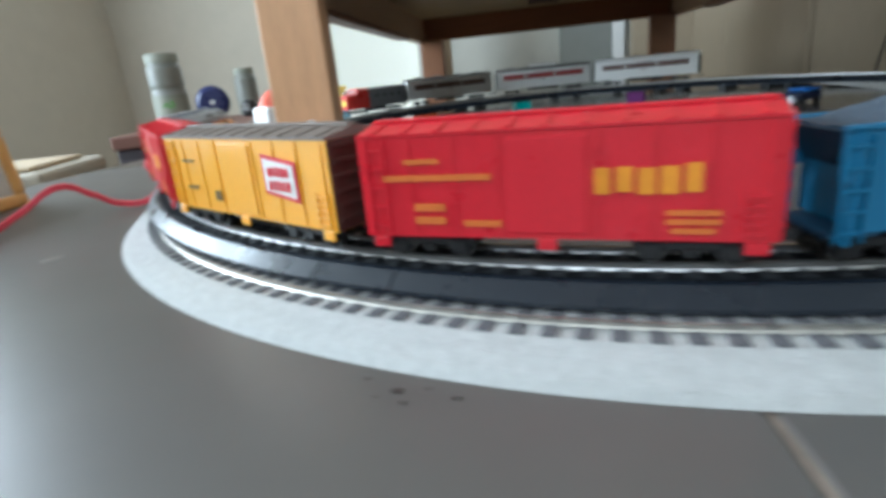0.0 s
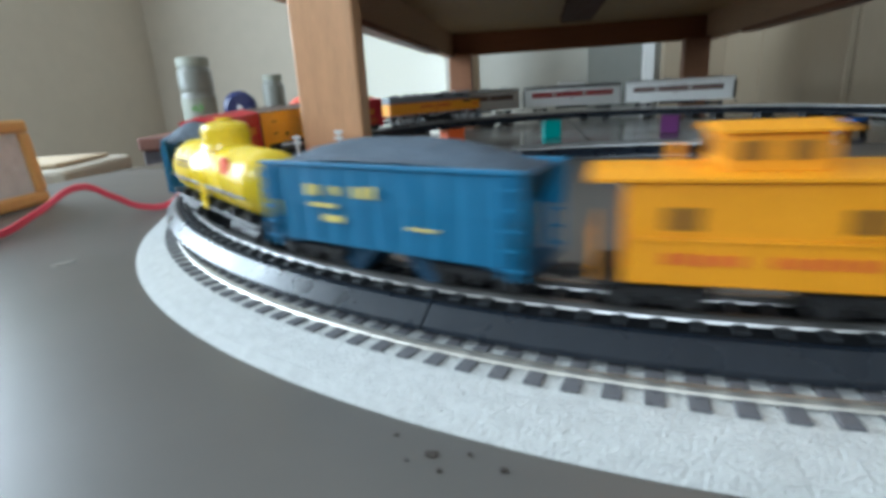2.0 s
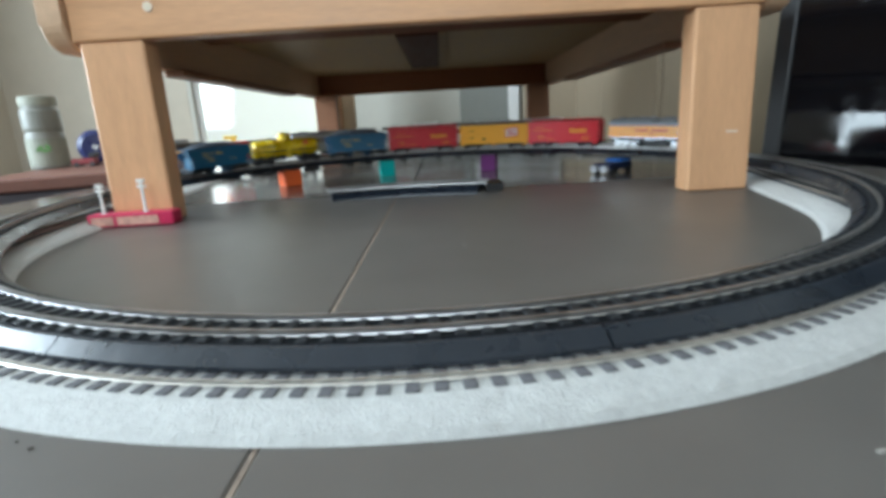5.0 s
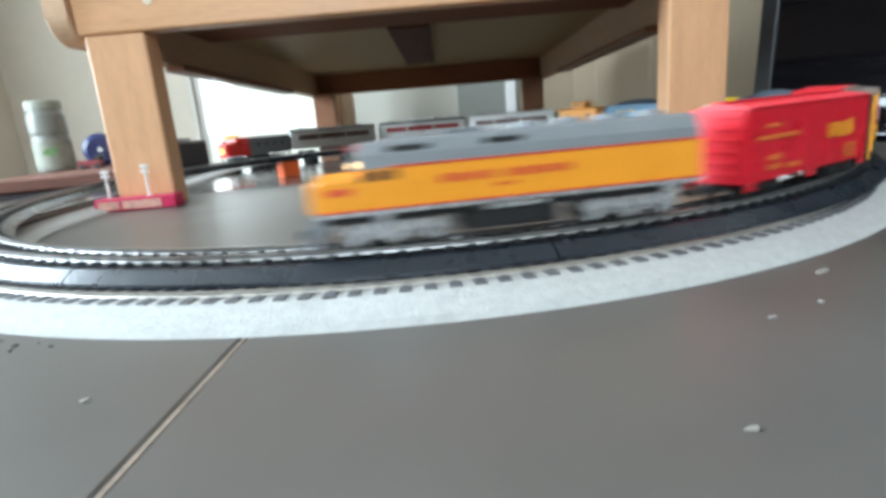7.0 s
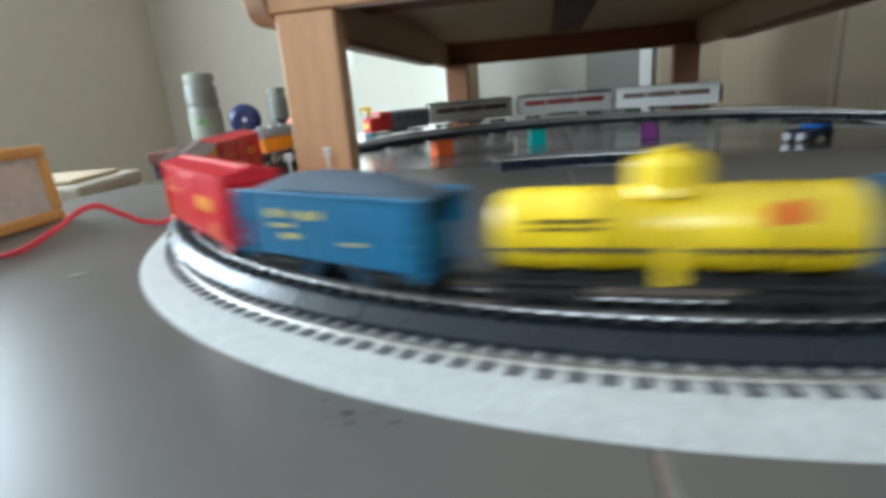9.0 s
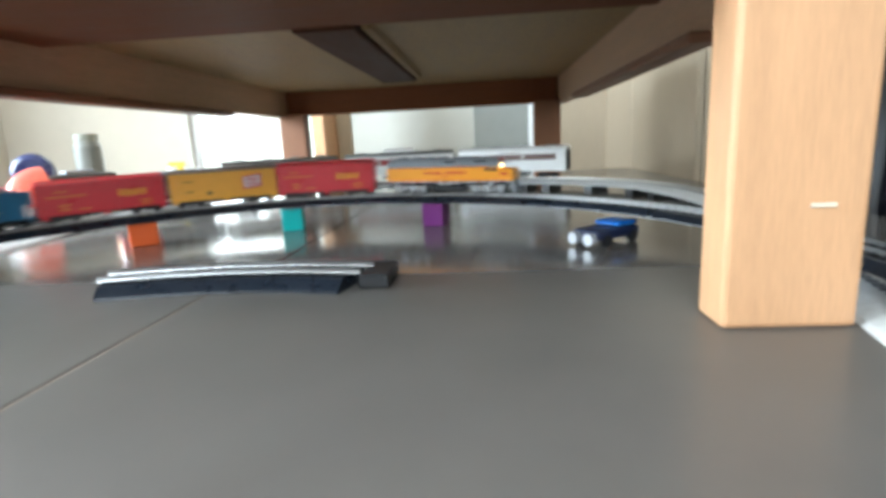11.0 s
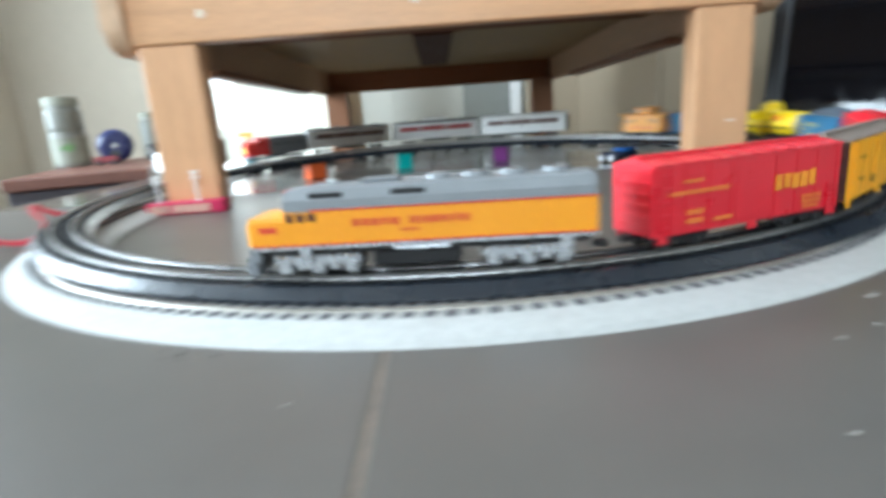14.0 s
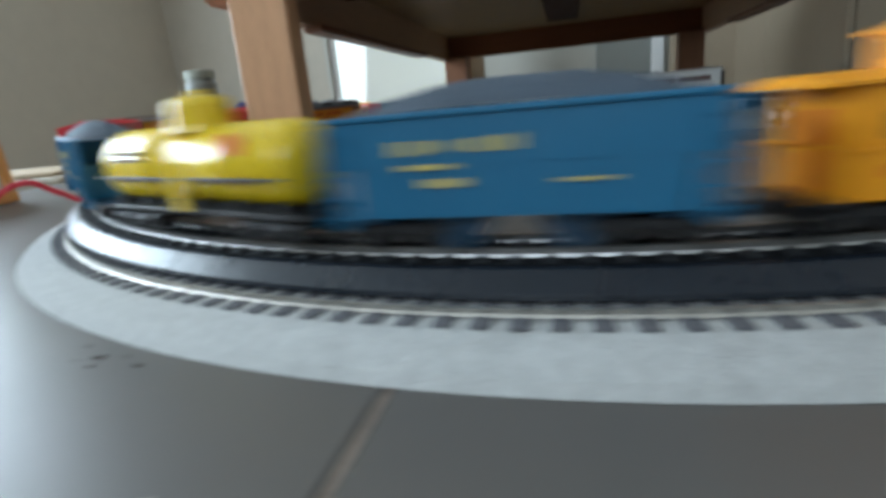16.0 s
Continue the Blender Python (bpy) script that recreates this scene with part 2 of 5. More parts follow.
def box(bm, x0, x1, y0, y1, z0, z1, r=0.0, seg=1):
    vs = [bm.verts.new((x, y, z)) for x in (x0, x1) for y in (y0, y1) for z in (z0, z1)]
    fs = [bm.faces.new([vs[i] for i in f]) for f in ((0, 1, 3, 2), (4, 6, 7, 5), (0, 4, 5, 1), (2, 3, 7, 6), (0, 2, 6, 4), (1, 5, 7, 3))]
    if r:
        es = {e for f in fs for e in f.edges}
        bmesh.ops.bevel(bm, geom=list(es), offset=r, segments=seg, affect="EDGES", profile=0.5)
    return bm


def B(*a, r=0.0, seg=1):
    return box(bmesh.new(), *a, r=r, seg=seg)


def cyl(bm, p, r, h, axis="z", n=16, r2=None):
    """A cylinder or cone whose base centre is p."""
    r2 = r if r2 is None else r2
    rings = []
    for k, rad in ((0, r), (h, r2)):
        ring = []
        for i in range(n):
            c, s = rad * math.cos(2 * math.pi * i / n), rad * math.sin(2 * math.pi * i / n)
            v = {"z": (c, s, k), "x": (k, c, s), "y": (c, k, s)}[axis]
            ring.append(bm.verts.new((p[0] + v[0], p[1] + v[1], p[2] + v[2])))
        rings.append(ring)
    for i in range(n):
        bm.faces.new((rings[0][i], rings[0][(i + 1) % n], rings[1][(i + 1) % n], rings[1][i]))
    bm.faces.new(rings[0][::-1])
    bm.faces.new(rings[1])
    return bm


def prism(bm, prof, x0, x1, scale1=1.0, drop1=0.0):
    """A profile of (y, z) drawn along x; the far end may shrink about its base line."""
    a = [bm.verts.new((x0, y, z)) for y, z in prof]
    zb = min(z for _, z in prof)
    b = [bm.verts.new((x1, y * scale1, zb + (z - zb) * scale1 - drop1)) for y, z in prof]
    n = len(prof)
    for i in range(n):
        bm.faces.new((a[i], a[(i + 1) % n], b[(i + 1) % n], b[i]))
    bm.faces.new(a[::-1])
    bm.faces.new(b)
    return bm


def lathe(bm, prof, n=24, p=(0, 0, 0)):
    rows = []
    for r, z in prof:
        rows.append([bm.verts.new((p[0] + r * math.cos(2 * math.pi * i / n), p[1] + r * math.sin(2 * math.pi * i / n), p[2] + z)) for i in range(n)])
    for a, b in zip(rows, rows[1:]):
        for i in range(n):
            bm.faces.new((a[i], a[(i + 1) % n], b[(i + 1) % n], b[i]))
    bm.faces.new(rows[0][::-1])
    bm.faces.new(rows[-1])
    return bm


def sweep(bm, path, prof, closed=False):
    """A profile of (out, up) carried along a path of (place, outward unit vector)."""
    rings = [[bm.verts.new((p[0] + o[0] * u, p[1] + o[1] * u, p[2] + w)) for u, w in prof] for p, o in path]
    m = len(prof)
    pairs = list(zip(rings, rings[1:])) + ([(rings[-1], rings[0])] if closed else [])
    for a, b in pairs:
        for i in range(m):
            bm.faces.new((a[i], b[i], b[(i + 1) % m], a[(i + 1) % m]))
    if not closed:
        bm.faces.new(rings[0])
        bm.faces.new(rings[-1][::-1])
    return bm

# ---- room ----
TX0, TX1, TY0, TY1 = -0.275, 1.195, -1.35, 1.62
RX0, RX1, RY0, RY1, RZ0, RZ1 = -1.9, 2.35, -2.7, 2.5, -0.62, 1.9

room_floor = tagged(part("room_floor", B(RX0 - 0.1, RX1 + 0.1, RY0 - 0.1, RY1 + 0.1, RZ0 - 0.1, RZ0), ROOMFLOOR), "brown carpet of the room below the table", "floor", kind="structure")
ceiling = tagged(part("ceiling", B(RX0 - 0.1, RX1 + 0.1, RY0 - 0.1, RY1 + 0.1, RZ1, RZ1 + 0.1), CEIL), "plain off-white painted ceiling", "ceiling", kind="structure")


def wall_with_hole(name, label, along, at0, at1, lo, hi, hole, mat):
    """A wall with one window opening. along: the axis on which it runs."""
    h0, h1, hz0, hz1 = hole
    bm = bmesh.new()
    for a0, a1, z0, z1 in ((lo, h0, RZ0, RZ1), (h1, hi, RZ0, RZ1), (h0, h1, RZ0, hz0), (h0, h1, hz1, RZ1)):
        if along == "y":
            box(bm, at0, at1, a0, a1, z0, z1)
        else:
            box(bm, a0, a1, at0, at1, z0, z1)
    return tagged(part(name, bm, mat), label, "wall", kind="structure")


wall_with_hole("wall_west", "beige painted wall with a window high up", "y", RX0 - 0.12, RX0, RY0, RY1, (-0.68, 1.02, 0.15, 1.45), WALL)
wall_with_hole("wall_south", "beige painted wall with a window", "x", RY0 - 0.12, RY0, RX0, RX1, (-0.7, 0.9, 0.80, 1.80), WALL)
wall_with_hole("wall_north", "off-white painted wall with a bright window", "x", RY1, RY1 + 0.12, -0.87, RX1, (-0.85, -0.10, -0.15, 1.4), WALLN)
tagged(part("wall_north_corner", B(RX0 - 0.1, -0.872, RY1, RY1 + 0.12, RZ0, RZ1), WALL), "beige painted wall beside the bright window", "wall", kind="structure")
tagged(part("backdrop", B(-5.0, 3.0, RY1 + 1.2, RY1 + 1.22, RZ0 - 0.3, 3.2), SKYGLOW), "plain bright overcast sky outside the window", "sky", kind="structure")
tagged(part("wall_east", B(RX1, RX1 + 0.12, RY0, RY1, RZ0, RZ1), WALLW), "off-white painted wall", "wall", kind="structure")
tagged(part("wall_return", B(0.995, 1.284, 2.28, 2.36, RZ0, RZ1), TANWOOD), "beige painted wall return beside the door", "wall", kind="structure")
tagged(part("baseboard", B(RX0 + 0.002, RX0 + 0.018, RY0, RY1 - 0.002, RZ0, RZ0 + 0.1, r=0.004), WALLW), "painted skirting board", "baseboard", kind="structure")


def window(name, at, w, h, mullion=True):
    win = tagged(thing(name, "white framed window letting in daylight", "window", at=at, kind="structure"))
    f = 0.05 if mullion else 0.012
    bars_at = [(-w / 2, w / 2, 0, f), (-w / 2, w / 2, h - f, h), (-w / 2, -w / 2 + f, f + 0.002, h - f - 0.002), (w / 2 - f, w / 2, f + 0.002, h - f - 0.002)]
    panes_at = [(-w / 2 + f + 0.002, w / 2 - f - 0.002)]
    if mullion:
        bars_at.append((-0.02, 0.02, f + 0.002, h - f - 0.002))
        panes_at = [(-w / 2 + f + 0.002, -0.022), (0.022, w / 2 - f - 0.002)]
    for x0, x1, z0, z1 in bars_at:
        part("window_frame", B(x0, x1, -0.03, 0.03, z0, z1, r=0.003), WHITE, win)
    for x0, x1 in panes_at:
        pane = part("pane", B(x0, x1, -0.003, 0.003, f + 0.002, h - f - 0.002), GLASS, win, "clear glass")
        pane.visible_shadow = False
    part("window_sill", B(-w / 2 - 0.04, w / 2 + 0.04, -0.13, -0.031, -0.03, -0.001, r=0.006), WHITE, win)


window("window_1", pose(RX0 - 0.06, 0.17, 0.152, 0, 0, 90), 1.69, 1.29)
window("window_3", pose(-0.475, RY1 + 0.06, -0.148, 0, 0, 0), 0.74, 1.54, False)
window("window_2", pose(0.1, RY0 - 0.06, 0.802, 0, 0, 180), 1.59, 0.99)
tagged(part("ground", B(-60, 60, -60, 60, RZ0 - 0.5, RZ0 - 0.4), ROOMFLOOR), "plain ground outside the house", "ground", kind="structure")

# ---- the large table that carries the railway ----
SEAM_X, SEAM_FAR, SEAM_Y = 0.468, 0.484, 0.229
big_table = thing("railway_table", "large low table with a glossy grey-brown laminate top in four panels", "table")
for sx, y0, y1 in ((SEAM_X, TY0, SEAM_Y - 0.0010), (SEAM_FAR, SEAM_Y + 0.0010, TY1)):
    for x0, x1 in ((TX0, sx - 0.0010), (sx + 0.0010, TX1)):
        part("top_panel", B(x0, x1, y0, y1, -0.024, 0.0, r=0.0012), FLOOR if y1 < SEAM_Y else FARFLOOR, big_table)
part("joint_strip", B(SEAM_X - 0.0009, SEAM_X + 0.0009, TY0 + 0.002, SEAM_Y - 0.002, -0.02, -0.0006), JOINT, big_table, "chipped pale joint between panels")
part("joint_strip", B(SEAM_FAR - 0.0009, SEAM_FAR + 0.0009, SEAM_Y + 0.002, TY1 - 0.002, -0.02, -0.0012), GROOVE, big_table, "dark joint between panels")
part("cross_joint", B(TX0 + 0.002, TX1 - 0.002, SEAM_Y - 0.0009, SEAM_Y + 0.0009, -0.02, -0.0012), GROOVE, big_table, "dark joint between panels")
for x in (TX0 + 0.06, TX1 - 0.13):
    for y in (TY0 + 0.06, TY1 - 0.13):
        part("leg", B(x, x + 0.07, y, y + 0.07, RZ0, -0.1, r=0.004), CHEST, big_table)
for y in (TY0 + 0.07, TY1 - 0.1):
    part("apron", B(TX0 + 0.03, TX1 - 0.03, y, y + 0.03, -0.1, -0.0245), CHEST, big_table)


def blob(name, label, cat, x, y, r, mat, h, seed, n=9, sx=1.0, turn=0.0):
    rng = random.Random(seed)
    bm = bmesh.new()
    top, low = [], []
    for i in range(n):
        a = 2 * math.pi * i / n
        q = r * (0.65 + 0.6 * rng.random())
        px, py = q * math.cos(a) * sx, q * math.sin(a)
        c, s = math.cos(turn), math.sin(turn)
        top.append(bm.verts.new((x + (px * c - py * s) * 0.85, y + (px * s + py * c) * 0.85, h)))
        low.append(bm.verts.new((x + px * c - py * s, y + px * s + py * c, 0.0002)))
    bm.faces.new(top)
    bm.faces.new(low[::-1])
    for i in range(n):
        bm.faces.new((low[i], low[(i + 1) % n], top[(i + 1) % n], top[i]))
    tagged(part(name, bm, mat), label, cat)


for i, (x, y, r, sx, tn) in enumerate(((0.099, -0.264, 0.0034, 2.1, 0.9), (0.434, -0.476, 0.0010, 1.6, 0.2), (0.715, -0.405, 0.0022, 1.9, 0.5), (0.621, -0.516, 0.0010, 2.6, 0.3), (0.665, -0.451, 0.0010, 2.4, 0.2), (0.553, -0.151, 0.0007, 1.2, 0.0), (0.690, -0.440, 0.0011, 1.5, 0.9))):
    blob("paper_scrap", "tiny pale scrap of paper on the laminate", "scrap", x, y, r, SPECK, 0.0009, i, sx=sx, turn=tn)
for i, (x, y, r) in enumerate(((0.367, -0.421, 0.0017), (0.377, -0.420, 0.0006), (0.386, -0.425, 0.0010), (0.356, -0.414, 0.0006), (0.370, -0.427, 0.0009), (0.361, -0.424, 0.0005))):
    blob("dirt_spot", "small dark spot of dirt on the laminate", "dirt", x, y, r, DIRT, 0.0007, 40 + i)

# ---- tracks ----
RCX, RCY, RR, RA, RB = 0.519, 0.081, 0.455, 0.0315, 0.0255   # black loop: centre, radius, rail height z = RA + RB * y
GC1, GR1, GC2, GR2 = (0.5128, 0.034), 0.4335, (0.537, 0.567), 0.539   # the two bends of the grey loop
GAUGE = 0.0176
COACH = (64.0, 94.7, 125.6, 153.6)   # where the parked train stands on the back bend


def grey_lift(y):
    """The back bend of the grey loop stands on low risers."""
    u = min(1.0, max(0.0, (y - 0.45) / 0.42))
    return 0.012 * u * u * (3 - 2 * u)


def ring_z(y):
    return RA + RB * y


def black_path(a0, a1, n):
    out = []
    for i in range(n + 1):
        a = radians(a0 + (a1 - a0) * i / n)
        c, s = math.cos(a), math.sin(a)
        y = RCY + RR * s
        out.append(((RCX + RR * c, y, ring_z(y)), (c, s)))
    return out


def grey_loop():
    """The belt round both bends: (place, outward vector) by length, clockwise from the front."""
    dx, dy = GC2[0] - GC1[0], GC2[1] - GC1[1]
    d, th = math.hypot(dx, dy), math.atan2(dy, dx)
    k = math.acos((GR1 - GR2) / d)
    pts = []

    def arc(c, r, a0, a1):
        n = max(2, int(abs(a1 - a0) * r / 0.004))
        for i in range(n + 1):
            a = a0 + (a1 - a0) * i / n
            pts.append(((c[0] + r * math.cos(a), c[1] + r * math.sin(a)), (math.cos(a), math.sin(a))))

    def line(p, q, o):
        n = int(math.dist(p, q) / 0.004)
        for i in range(1, n):
            pts.append(((p[0] + (q[0] - p[0]) * i / n, p[1] + (q[1] - p[1]) * i / n), o))

    a_r, a_l = th - k, th + k
    arc(GC1, GR1, a_r, a_l - 2 * math.pi)
    o = (math.cos(a_l), math.sin(a_l))
    line((GC1[0] + GR1 * o[0], GC1[1] + GR1 * o[1]), (GC2[0] + GR2 * o[0], GC2[1] + GR2 * o[1]), o)
    arc(GC2, GR2, a_l, a_r)
    o = (math.cos(a_r), math.sin(a_r))
    line((GC2[0] + GR2 * o[0], GC2[1] + GR2 * o[1]), (GC1[0] + GR1 * o[0], GC1[1] + GR1 * o[1]), o)
    return pts


def resample(pts, step):
    total, acc = 0.0, [0.0]
    ring = pts + [pts[0]]
    for (p, _), (q, _) in zip(ring, ring[1:]):
        total += math.dist(p, q)
        acc.append(total)
    n = round(total / step)
    out, j = [], 0
    for i in range(n):
        s = total * i / n
        while acc[j + 1] < s:
            j += 1
        f = (s - acc[j]) / max(1e-9, acc[j + 1] - acc[j])
        (p, o), (q, w) = ring[j], ring[j + 1]
        v = Vector((o[0] + (w[0] - o[0]) * f, o[1] + (w[1] - o[1]) * f)).normalized()
        out.append(((p[0] + (q[0] - p[0]) * f, p[1] + (q[1] - p[1]) * f), (v.x, v.y)))
    return out


GREY = resample(grey_loop(), 0.0105)
grey_track = thing("grey_track_loop", "oval of grey plastic roadbed track lying on the table", "track")
GZ = 0.0085       # grey bed top
rng = random.Random(5)
NSEC = 14
per = len(GREY) / NSEC
for k in range(NSEC):
    i0, i1 = round(k * per), round((k + 1) * per)
    seg = [GREY[i % len(GREY)] for i in range(i0, i1 + 1)]
    bm = bmesh.new()
    rows = []
    prof = ((-0.0440, 0.0), (-0.0405, 0.0028), (-0.034, 0.0050), (-0.026, 0.0072), (-0.0175, GZ), (0.0, GZ), (0.0172, GZ), (0.0205, 0.0074), (0.0255, 0.0057), (0.0315, 0.0030), (0.0348, 0.0))
    for n, (p, o) in enumerate(seg):
        end = n in (0, len(seg) - 1)
        row = []
        for u, w in prof:
            j = 0.0003 if 0.0005 < w < GZ and not end else 0.0
            e = 0.0005 if end and w > 0.001 else 0
            row.append(bm.verts.new((p[0] + o[0] * (u + rng.uniform(-j, j)), p[1] + o[1] * (u + rng.uniform(-j, j)), 0.0003 + grey_lift(p[1]) + w - e + rng.uniform(-j, j))))
        rows.append(row)
    for a, b in zip(rows, rows[1:]):
        for i in range(len(prof) - 1):
            bm.faces.new((a[i], b[i], b[i + 1], a[i + 1]))
        bm.faces.new((a[-1], b[-1], b[0], a[0]))
    bm.faces.new(rows[0])
    bm.faces.new(rows[-1][::-1])
    part("roadbed_section", bm, GREYBED, grey_track)
    for p, o in (seg[3], seg[len(seg) // 2], seg[-4]):
        hz = grey_lift(p[1])
        if hz > 0.002:
            part("riser", B(-0.030, 0.026, -0.010, 0.010, 0.0002, hz + 0.0002, r=0.0003), BLACK, grey_track, at=Matrix.Translation((p[0], p[1], 0)) @ Matrix.Rotation(math.atan2(o[1], o[0]), 4, "Z"))
for side, nm in ((-1, "inner_rail"), (1, "outer_rail")):
    u = side * GAUGE / 2
    path = [((p[0], p[1], GZ + 0.0011 + grey_lift(p[1])), o) for p, o in GREY]
    part(nm, sweep(bmesh.new(), path, ((u - 0.0011, 0), (u + 0.0011, 0), (u + 0.0005, 0.0007), (u + 0.0007, 0.0024), (u - 0.0007, 0.0024), (u - 0.0005, 0.0007)), True), RAIL, grey_track, "bright nickel rail")


def tie_mesh(name, length, width, height, mat):
    bm = B(-length / 2, length / 2, -width / 2, width / 2, 0, height, r=0.0004)
    for side in (-1, 1):
        for off in (-0.0021, 0.0021):
            x = side * GAUGE / 2 + off
            box(bm, x - 0.0006, x + 0.0006, -width * 0.2, width * 0.2, height - 0.0002, height + 0.0004)
    me = bpy.data.meshes.new(name)
    bmesh.ops.recalc_face_normals(bm, faces=bm.faces)
    bm.to_mesh(me)
    bm.free()
    me.materials.append(mat)
    return me


gtie = tie_mesh("grey_tie", 0.0335, 0.0054, 0.0012, GREYTIE)
rest = bmesh.new()
for p, o in GREY:
    m = Matrix.Translation((p[0], p[1], GZ + grey_lift(p[1]))) @ Matrix.Rotation(math.atan2(o[1], o[0]), 4, "Z")
    if p[1] < 0.62:
        t = new("tie", gtie)
        t.parent, t.matrix_basis = grey_track, m
    else:
        tmp = bmesh.new()
        box(tmp, -0.0155, 0.0155, -0.0027, 0.0027, 0, 0.0012)
        tmp.transform(m)
        vs = {v: rest.verts.new(v.co) for v in tmp.verts}
        for f in tmp.faces:
            rest.faces.new([vs[v] for v in f.verts])
        tmp.free()
tagged(part("far_ties", rest, GREYTIE, grey_track), kind="stuff")

black_track = thing("black_track_loop", "ring of black roadbed track resting on toy blocks", "track")
BEDH = 0.0075
bprof = ((-0.0262, -BEDH - 0.0036), (0.0262, -BEDH - 0.0036), (0.0258, -BEDH - 0.0020), (0.0190, -0.0040), (0.0170, -0.0036), (-0.0170, -0.0036), (-0.0190, -0.0040), (-0.0258, -BEDH - 0.0020))
JOINT0 = -110.0
for k in range(12):
    a0 = JOINT0 + 30 * k
    part("roadbed_section", sweep(bmesh.new(), black_path(a0 + 0.05, a0 + 29.95, 24), bprof), BLACKBED, black_track)
for side, nm in ((-1, "inner_rail"), (1, "outer_rail")):
    u = side * GAUGE / 2
    part(nm, sweep(bmesh.new(), black_path(0, 360 - 1.5, 239), ((u - 0.0013, -0.0028), (u + 0.0013, -0.0028), (u + 0.0009, -0.0020), (u + 0.0011, 0), (u - 0.0011, 0), (u - 0.0009, -0.0020)), True), STEELRAIL, black_track, "polished steel rail")
part("recess_shade_strip", sweep(bmesh.new(), black_path(0, 360 - 1.5, 239), ((-0.0168, -0.0044), (0.0168, -0.0044), (0.0168, -0.00335), (-0.0168, -0.00335)), True), BLACKTOP, black_track, "matt black strip for the recess shade between ties")
btie = tie_mesh("black_tie", 0.031, 0.0050, 0.0016, BLACKTIE)
for p, o in black_path(0, 360 - 360 / 264, 263):
    t = new("tie", btie)
    t.parent = black_track
    t.matrix_basis = Matrix.Translation((p[0], p[1], p[2] - 0.0040)) @ Matrix.Rotation(math.atan2(o[1], o[0]), 4, "Z")

# a spare curved piece of a larger gauge inside the loop
loose = thing("spare_track_piece", "loose curved black track piece lying on the table", "track")
LC, LR, LK, LZ = (0.490, -0.230), 0.446, 1.42, 0.0158


def loose_path(a0, a1, n, z):
    out = []
    for i in range(n + 1):
        a = radians(a0 + (a1 - a0) * i / n)
        out.append(((LC[0] + LR * math.cos(a), LC[1] + LR * math.sin(a), z), (math.cos(a), math.sin(a))))
    return out


part("roadbed", sweep(bmesh.new(), loose_path(76.5, 106, 20, LZ), [(u * LK, w * LK) for u, w in bprof]), BLACKBED, loose)
for side in (-1, 1):
    u = side * GAUGE * LK / 2
    part("rail", sweep(bmesh.new(), loose_path(75.2, 106.6, 20, LZ), ((u - 0.0017, -0.0040), (u + 0.0017, -0.0040), (u + 0.0012, -0.0026), (u + 0.0015, 0), (u - 0.0015, 0), (u - 0.0012, -0.0026))), STEELRAIL, loose, "polished steel rail")
part("recess_shade_strip", sweep(bmesh.new(), loose_path(76.6, 105.9, 20, LZ), [(u * LK, w * LK) for u, w in ((-0.0168, -0.0044), (0.0168, -0.0044), (0.0168, -0.00335), (-0.0168, -0.00335))]), BLACKTOP, loose, "matt black strip for the recess shade between ties")
ltie = tie_mesh("spare_tie", 0.031 * LK, 0.0066, 0.0012, BLACKTIE)
for p, o in loose_path(77.2, 105.4, 19, LZ - 0.0049):
    t = new("tie", ltie)
    t.parent, t.matrix_basis = loose, Matrix.Translation(p) @ Matrix.Rotation(math.atan2(o[1], o[0]), 4, "Z")
part("connector", B(0.600, 0.626, 0.181, 0.232, 0.0005, 0.0125, r=0.0015), BLACK, loose)

# ---- blocks and toy car under the black loop ----
def block(label, x, y, w, h, mat, rz):
    b = thing("toy_block", label, "block", "blocks under the track", pose(x, y, 0, 0, 0, rz))
    part("body", B(-w / 2, w / 2, -w / 2, w / 2, 0, h, r=0.0012), mat, b)
    for s in (-1, 1):
        part("ridge", B(-w / 2 - 0.001, w / 2 + 0.001, s * w * 0.3 - 0.002, s * w * 0.3 + 0.002, h * 0.3, h * 0.3 + 0.002), mat, b)


def under(x, y):
    return ring_z(y) - BEDH - 0.0041


for lb, a, w, mat in (("orange plastic toy block propping up the black track", 128.0, 0.034, ORANGEB), ("turquoise plastic toy block propping up the black track", 102.5, 0.030, TEAL), ("purple plastic toy block propping up the black track", 75.0, 0.031, PURPLE)):
    x, y = RCX + (RR - 0.004) * math.cos(radians(a)), RCY + (RR - 0.004) * math.sin(radians(a))
    block(lb, x, y, w, under(x, y - 0.02), mat, a - 90)

toy = thing("toy_car", "small blue toy car with clear lamps under the black track", "toy car", at=pose(0.842, 0.350, 0, 0, 0, 38))
part("body", B(-0.038, 0.03, -0.019, 0.019, 0.006, 0.018, r=0.004, seg=2), NAVY, toy)
part("cab", B(-0.004, 0.03, -0.0165, 0.0165, 0.0183, 0.0235, r=0.003, seg=2), TOYBLUE, toy)
for y in (-0.013, 0.013):
    part("headlamp", cyl(bmesh.new(), (-0.046, y * 0.8, 0.009), 0.0065, 0.012, "x", 14, 0.0058), CLEARLAMP, toy, "clear shiny lamp")
    for x in (-0.024, 0.018):
        part("wheel", cyl(bmesh.new(), (x, y * 1.3 - 0.003, 0.0065), 0.0065, 0.006, "y", 14), BLACK, toy)

# ---- the wooden stand over the railway ----
stand = thing("wooden_stand", "orange pine coffee table standing over the tracks", "table")
LW, AZ, AH = 0.076, 0.2185, 0.13
LEGS = ((0.117, 0.072), (0.845, 0.072), (0.100, 1.335), (0.853, 1.335))
